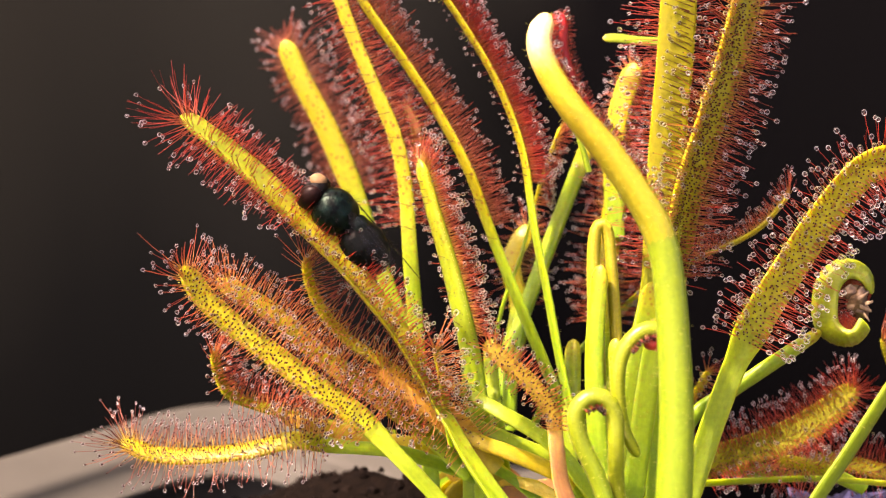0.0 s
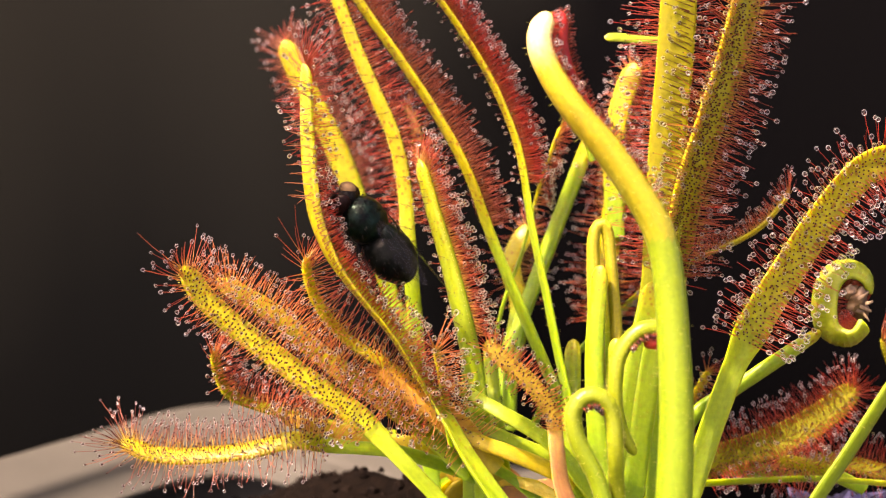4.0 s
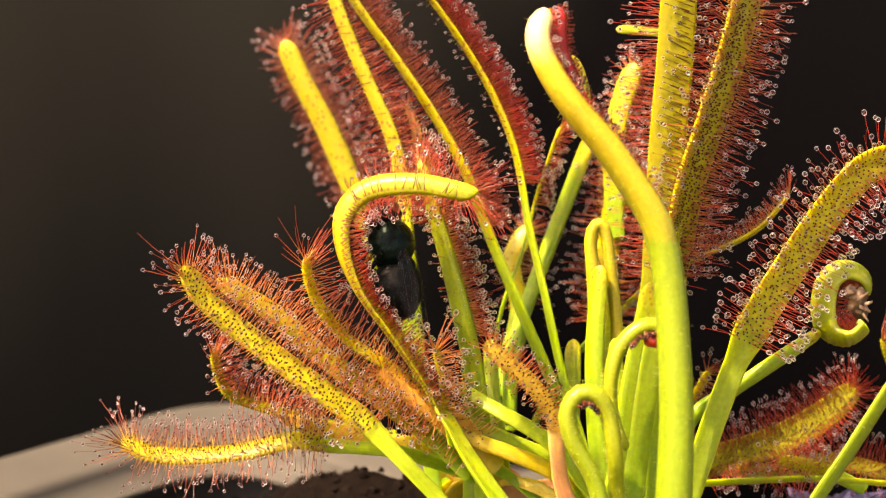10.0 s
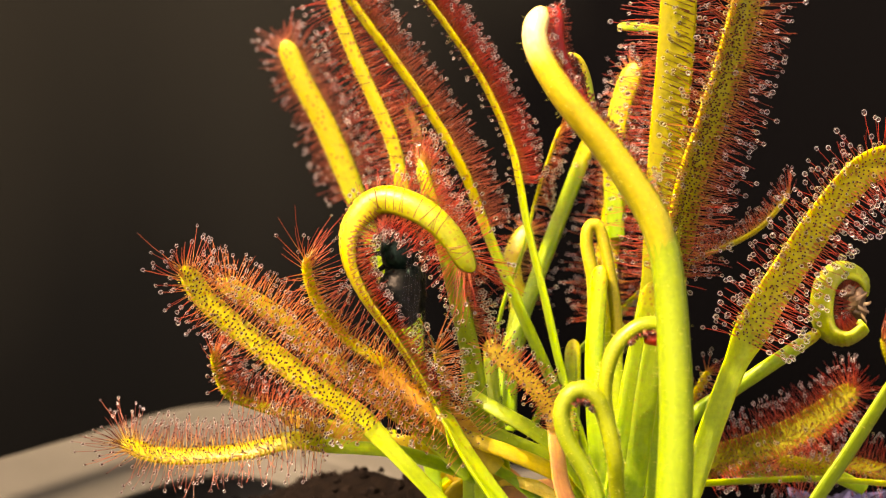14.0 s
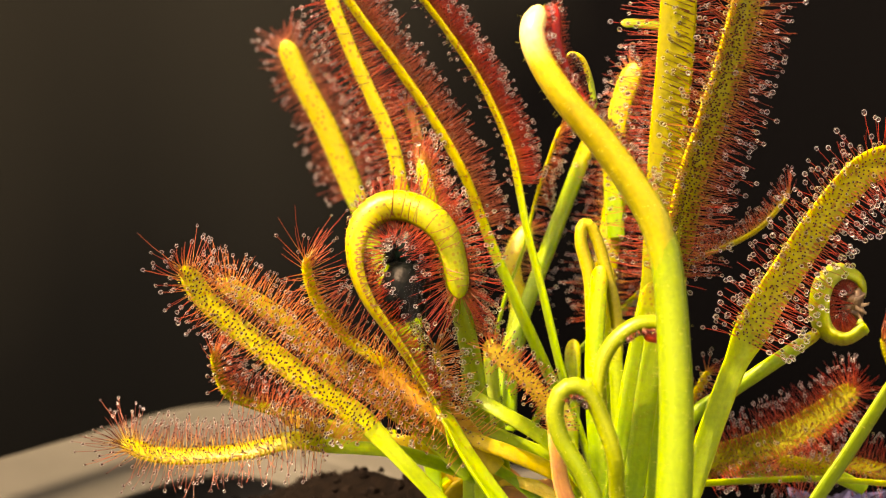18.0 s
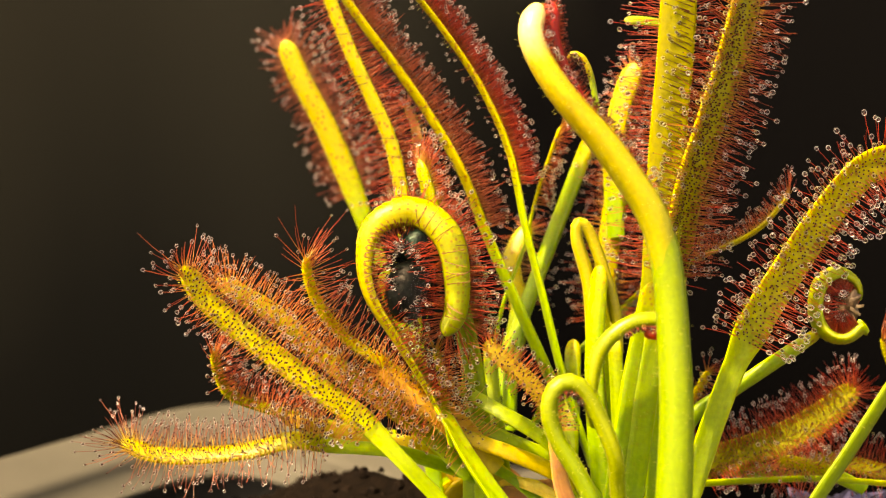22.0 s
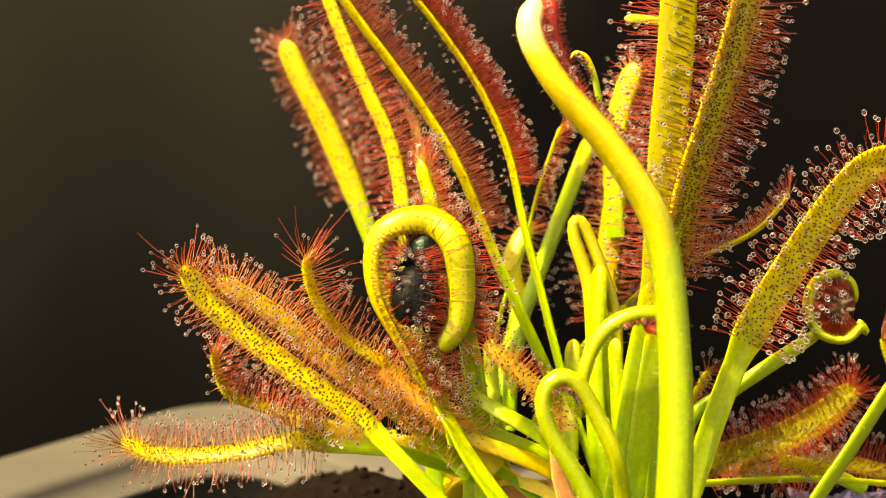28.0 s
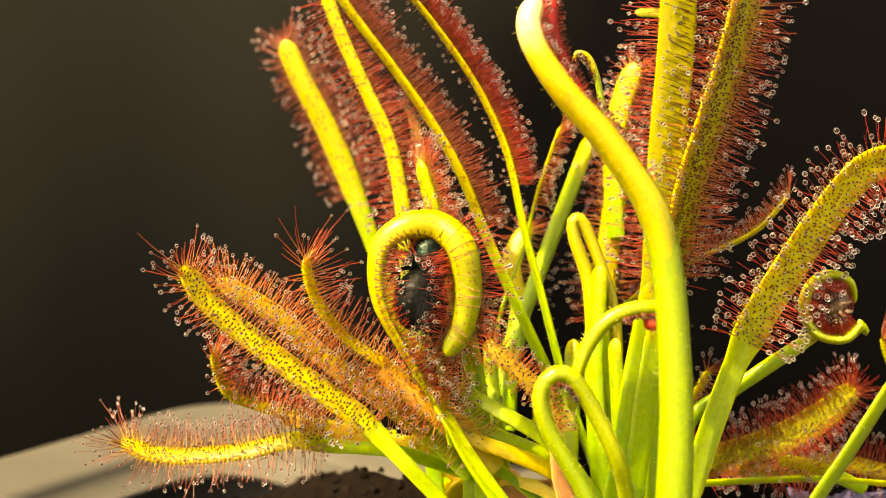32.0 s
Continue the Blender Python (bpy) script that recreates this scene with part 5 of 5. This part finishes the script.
SHELL = plain_material("fly_shell", (0.001, 0.0014, 0.0014), (0.002, 0.004, 0.0035), 1500, 0.4, metal=0.0, bump=0.8, distance=0.00012, spec=0.07)
GREEN_SHELL = plain_material("fly_thorax_shell", (0.0010, 0.0025, 0.0022), (0.004, 0.018, 0.013), 1300, 0.3, metal=0.7, bump=0.9, distance=0.00015, spec=0.2)
BLACK = plain_material("fly_black", (0.002, 0.002, 0.002), (0.005, 0.005, 0.005), 900, 0.45, bump=0.2, distance=0.00003, spec=0.1)
EYE_RED = plain_material("fly_eye", (0.006, 0.003, 0.0025), (0.013, 0.005, 0.004), 6000, 0.35, bump=0.5, distance=0.00003, spec=0.07)
FACE = plain_material("fly_face", (0.12, 0.075, 0.035), (0.19, 0.125, 0.06), 1500, 0.6, spec=0.15)


def wing_material(name, tint, share):
    m, nodes, links = material(name)
    p = nodes["Principled BSDF"]
    n = noise_tex(nodes, links, 900, 3)
    r = ramp(nodes, [(0.3, tint), (0.75, [0.6 * q for q in tint])])
    links.new(n.outputs["Fac"], r.inputs["Fac"])
    links.new(r.outputs["Color"], p.inputs["Base Color"])
    p.inputs["Roughness"].default_value = 0.25
    clear = nodes.new("ShaderNodeBsdfTransparent")
    mix = nodes.new("ShaderNodeMixShader")
    mix.inputs["Fac"].default_value = share
    links.new(clear.outputs[0], mix.inputs[1])
    links.new(p.outputs[0], mix.inputs[2])
    links.new(mix.outputs[0], nodes["Material Output"].inputs["Surface"])
    return m


WING = wing_material("fly_wing", (0.010, 0.010, 0.010), 0.09)
PALE_WING = wing_material("fly_pale_wing", (0.30, 0.24, 0.15), 0.22)


def rod(name, points, radii, mat, parent, label=""):
    c, _ = spline(points, 14)
    T, B, N = frames(c, 30)
    r = np.interp(np.linspace(0, 1, 14), np.linspace(0, 1, len(radii)), radii)
    v, f = strip_mesh(c, B, N, r * 2, 1.0, 0.0, 8)
    return mesh_object(name, v, f, [mat], parent, label)


def make_fly():
    """Head along +x, back along +z, feet along -z; about 9 mm long."""
    fly = thing("fly", (0, 0, 0), "dark metallic green-black bottle fly stuck on the sundew leaf", "fly")
    def ribs(v):
        # overlapping plates round the abdomen, tapering to its end
        q = (v.co.x + 1) / 2
        v.co.y *= 1 - 0.20 * max(0, 0.6 - q) + 0.02 * math.sin(q * 26)
        v.co.z *= 1 - 0.20 * max(0, 0.6 - q) + 0.02 * math.sin(q * 26)

    def furrow(v):
        v.co *= 1 - 0.05 * math.exp(-((v.co.x + 0.15) / 0.08) ** 2) - 0.02 * math.exp(-(v.co.y / 0.12) ** 2)

    ellipsoid("thorax", (0.95, 0, 0.15), (1.85, 1.75, 1.65), GREEN_SHELL, fly, "blue-green metallic thorax", squash=furrow, sub=4)
    ellipsoid("scutellum", (-0.95, 0, 0.95), (0.75, 0.85, 0.5), GREEN_SHELL, fly)
    ellipsoid("abdomen", (-2.3, 0, -0.35), (2.3, 1.9, 1.75), SHELL, fly, "glossy black-green abdomen", (0, -8, 0), sub=4, squash=ribs)
    ellipsoid("waist", (-0.3, 0, -0.3), (1.3, 1.15, 1.05), SHELL, fly)
    head = ellipsoid("head", (2.95, 0, 0.0), (0.85, 1.45, 1.3), BLACK, fly)
    for y in (-1, 1):
        ellipsoid("eye", (2.98, 0.72 * y, 0.05), (0.8, 0.72, 1.12), EYE_RED, head, "dark red compound eye")
        rod("antenna", [(3.6, 0.2 * y, 0.2), (3.95, 0.25 * y, 0.1), (4.15, 0.32 * y, -0.15)], (0.06, 0.08, 0.02), BLACK, head)
    ellipsoid("face", (3.4, -0.25, 0.95), (0.62, 0.6, 0.42), FACE, head, "pale tan face", (0, 30, 0))
    rod("proboscis", [(3.2, 0, -0.8), (3.3, 0, -1.3), (3.7, 0, -1.6)], (0.2, 0.15, 0.25), BLACK, head)
    for y in (-1, 1):
        # wing: a thin curved membrane with veins
        rowsn, cols = 14, 8
        v, f = [], []
        for k in (0, 1):
            for i in range(rowsn):
                a = i / (rowsn - 1)
                half = 0.95 * math.sin(math.pi * min(1, a * 0.93 + 0.06)) ** 0.6
                for j in range(cols):
                    b = j / (cols - 1) * 2 - 1
                    x = 0.2 - (5.6 if y > 0 else 7.4) * a
                    yy = y * (0.75 + 0.45 * a + half * b * 0.55) + y * 0.015 * k
                    z = 1.5 - (0.5 if y > 0 else 1.3) * a - half * b * 0.5 - 0.02 * k
                    v.append((x, yy, z))
        m = rowsn * cols
        for i in range(rowsn - 1):
            for j in range(cols - 1):
                q = (i * cols + j, i * cols + j + 1, (i + 1) * cols + j + 1, (i + 1) * cols + j)
                f += [q, tuple(m + e for e in q[::-1])]
        wing = mesh_object("wing", v, f, [WING if y > 0 else PALE_WING], fly, "smoky clear wing" if y > 0 else "pale bent wing reaching past the abdomen")
        for b in (-0.8, -0.35, 0.3):
            pts = []
            for a in np.linspace(0, 0.92, 5):
                half = 0.95 * math.sin(math.pi * min(1, a * 0.93 + 0.06)) ** 0.6
                pts.append((0.2 - (5.6 if y > 0 else 7.4) * a, y * (0.77 + 0.45 * a + half * b * 0.55), 1.52 - (0.5 if y > 0 else 1.3) * a - half * b * 0.5))
            rod("vein", pts, (0.02, 0.013, 0.008), BLACK, wing)
        for k, (x0, x1) in enumerate(((1.9, 3.0), (0.9, 0.7), (0.1, -1.6))):
            rod("leg", [(x0, 0.7 * y, -0.9), (x0 + 0.4 * (x1 - x0), 1.6 * y, -1.2), (x0 + 0.8 * (x1 - x0), 1.8 * y, -1.8), (x1, 1.5 * y, -2.2), (x1 - 0.3, 1.2 * y, -2.5)],
                (0.22, 0.18, 0.10, 0.07, 0.05), BLACK, fly)
    bm = bmesh.new()
    for k in range(340):
        # thorax, abdomen and head in turn
        c, r = (((0.9, 0, 0.15), (2.05, 1.7, 1.6)), ((-2.3, 0, -0.35), (2.25, 1.85, 1.7)), ((2.95, 0, 0), (0.8, 1.35, 1.2)))[k % 5 // 2]
        n = Vector((random.gauss(0, 1), random.gauss(0, 1), random.gauss(0.3, 1))).normalized()
        p = Vector(c) + Vector((n.x * r[0], n.y * r[1], n.z * r[2]))
        q = p + (n + Vector((-0.7, 0, 0.1))) * random.uniform(0.2, 0.5)
        s = Vector((0.025, 0.02, 0))
        vs = [bm.verts.new(e * MM) for e in (p + s, p - s, p + Vector((0, -0.02, 0.03)), q)]
        for t in ((0, 1, 3), (1, 2, 3), (2, 0, 3)):
            bm.faces.new([vs[e] for e in t])
    part("bristle_coat", bm, BLACK, fly, "short black bristles")["kind"] = "stuff"
    return fly


FLY = make_fly()
FLY.scale = (1.08, 1.08, 1.08)


def fly_pose(at, lean, roll=0, away=0):
    """Head leaning to the given angle above east in the leaf's plane, back clockwise of it; away: the head turns from the south."""
    a = radians(lean)
    h = Vector((math.cos(a), 0, math.sin(a)))
    back = h.cross(Vector((0, -1, 0)))
    m = Matrix((h, back.cross(h), back)).transposed().to_4x4() @ pose(0, 0, 0, roll, 0, 0) @ pose(0, 0, 0, 0, 0, -away)
    m.translation = Vector(at) * MM
    return m


FLY_ROWS = [
    (0, [(-7.7, -0.7, 99.3)], 135, 0), (1, [(-7.6, -0.7, 99.4)], 136, 0), (1.5, [(-7.4, -0.6, 99.6)], 139, 0), (2, [(-7.2, -0.5, 99.7)], 142, 0), (3, [(-6.6, -0.4, 99.2)], 141, 0), (3.5, [(-6.0, -0.4, 98.9)], 138, 0),
    (5.5, [(-4.9, -1.0, 98.0)], 127, 4), (6, [(-4.8, -1.1, 97.9)], 126, 5), (7, [(-4.5, -1.1, 97.5)], 121, 8), (9, [(-4.0, -1.2, 96.9)], 116, 14), (11, [(-3.7, -0.8, 96.4)], 114, 20), (13, [(-3.3, -1.1, 96.0)], 112, 26),
    (16.5, [(-2.7, -1.3, 96.4)], 108, 34), (19, [(-2.3, -1.4, 96.4)], 106, 38), (23, [(-1.9, -1.5, 96.3)], 104, 40), (28, [(-1.5, -1.6, 96.0)], 104, 42), (32, [(-1.2, -1.6, 95.7)], 104, 42)]


def swing(foot, degrees):
    """A lean about the leaf's foot in the plane that faces south; positive leans east."""
    p = Vector(foot) * MM
    return Matrix.Translation(p) @ Matrix.Rotation(radians(degrees), 4, "Y") @ Matrix.Translation(-p)


def motions():
    for ob, rows in MOVES:
        walk(ob, rows)
    walk(FLY, [(t, fly_pose(p[0], lean, -30, away)) for t, p, lean, away in FLY_ROWS])
    for ob, foot, rows in (
            (UP_A, [(-2.0, 7.1, 85.3)][0], ((0, 0.0), (6, -0.5), (13, -1.0), (19, -1.3), (32, -1.8))),
            (UP_B, [(8.9, 6.1, 85.5)][0], ((0, 0.0), (6, -0.6), (13, -1.2), (19, -1.6), (32, -2.2))),
            (UP_C, [(9.9, 2.1, 85.7)][0], ((0, 0.0), (6, -1.2), (13, -2.2), (19, -2.9), (32, -3.8)))):
        o = np.array(ob.parent.location) / MM
        walk(ob, [(t, swing(np.array(foot) - o, a)) for t, a in rows])
    o = np.array(MIDDLE.location) / MM
    walk(FOLD, [(t, pose(*[float(q) * MM for q in np.array(at) - o])) for t, at in ((0, (15.2, -9.1, 91.7)), (13, (15.2, -9.0, 92.0)), (19, (15.2, -9.0, 92.3)), (32, (15.2, -8.9, 93.1)))])
    walk(HUSK, [(t, pose(x * MM, 0.6 * MM, z * MM, 0, a, 0)) for t, x, z, a in ((0, 32.6, 92.6, 0), (19, 32.2, 92.5, 6), (25, 31.4, 92.4, 14), (32, 31.0, 92.2, 20))])
    o = np.array(MIDDLE.location) / MM
    for ob, foot, rows in ((STALK_TIP, [(14.8, -9.8, 100.3)][0], ((0, 0, 0, 0), (6, 0, -4, 0.1), (13, -4, -12, -0.4), (19, -7, -17, -1.0), (23, -8, -22, -1.2), (28, -9, -30, -1.5), (32, -9, -33, -1.6))),
                           (RED_FACE, [(14.8, -9.8, 100.3)][0], ((0, 0, 0, 0), (6, 0, -4, 0.1), (13, -4, -12, -0.4), (19, -7, -17, -1.0), (23, -8, -22, -1.2), (28, -9, -30, -1.5), (32, -9, -33, -1.6))),
                           (HOOKED, [(12.3, -2.9, 105.3)][0], ((0, -32, 45, 0), (3, -28, 32, 0), (6, -22, 14, 0), (9, -14, 6, 0), (19, -2, 0, 0), (32, 10, -2, 0)))):
        walk(ob, [(t, Matrix.Translation((dx * 0.042 * MM, 0, -dz * 0.042 * MM)) @ swing(np.array(foot) - o, a)) for t, dx, dz, a in rows])
    x0 = [(17.3, 9.5, 113.3)][0]
    walk(BUD, [(t, Matrix.Translation((Vector(q) - Vector(x0)) * MM)) for t, q in (
        (0, [(17.3, 9.5, 113.3)][0]), (6, [(17.7, 9.5, 113.5)][0]), (9, [(18.3, 9.6, 113.9)][0]), (13, [(18.5, 9.6, 114.2)][0]), (19, [(18.9, 9.7, 114.6)][0]), (23, [(19.1, 9.7, 114.8)][0]), (28, [(19.1, 9.7, 114.9)][0]), (32, [(20.0, 9.8, 115.4)][0]))])


motions()
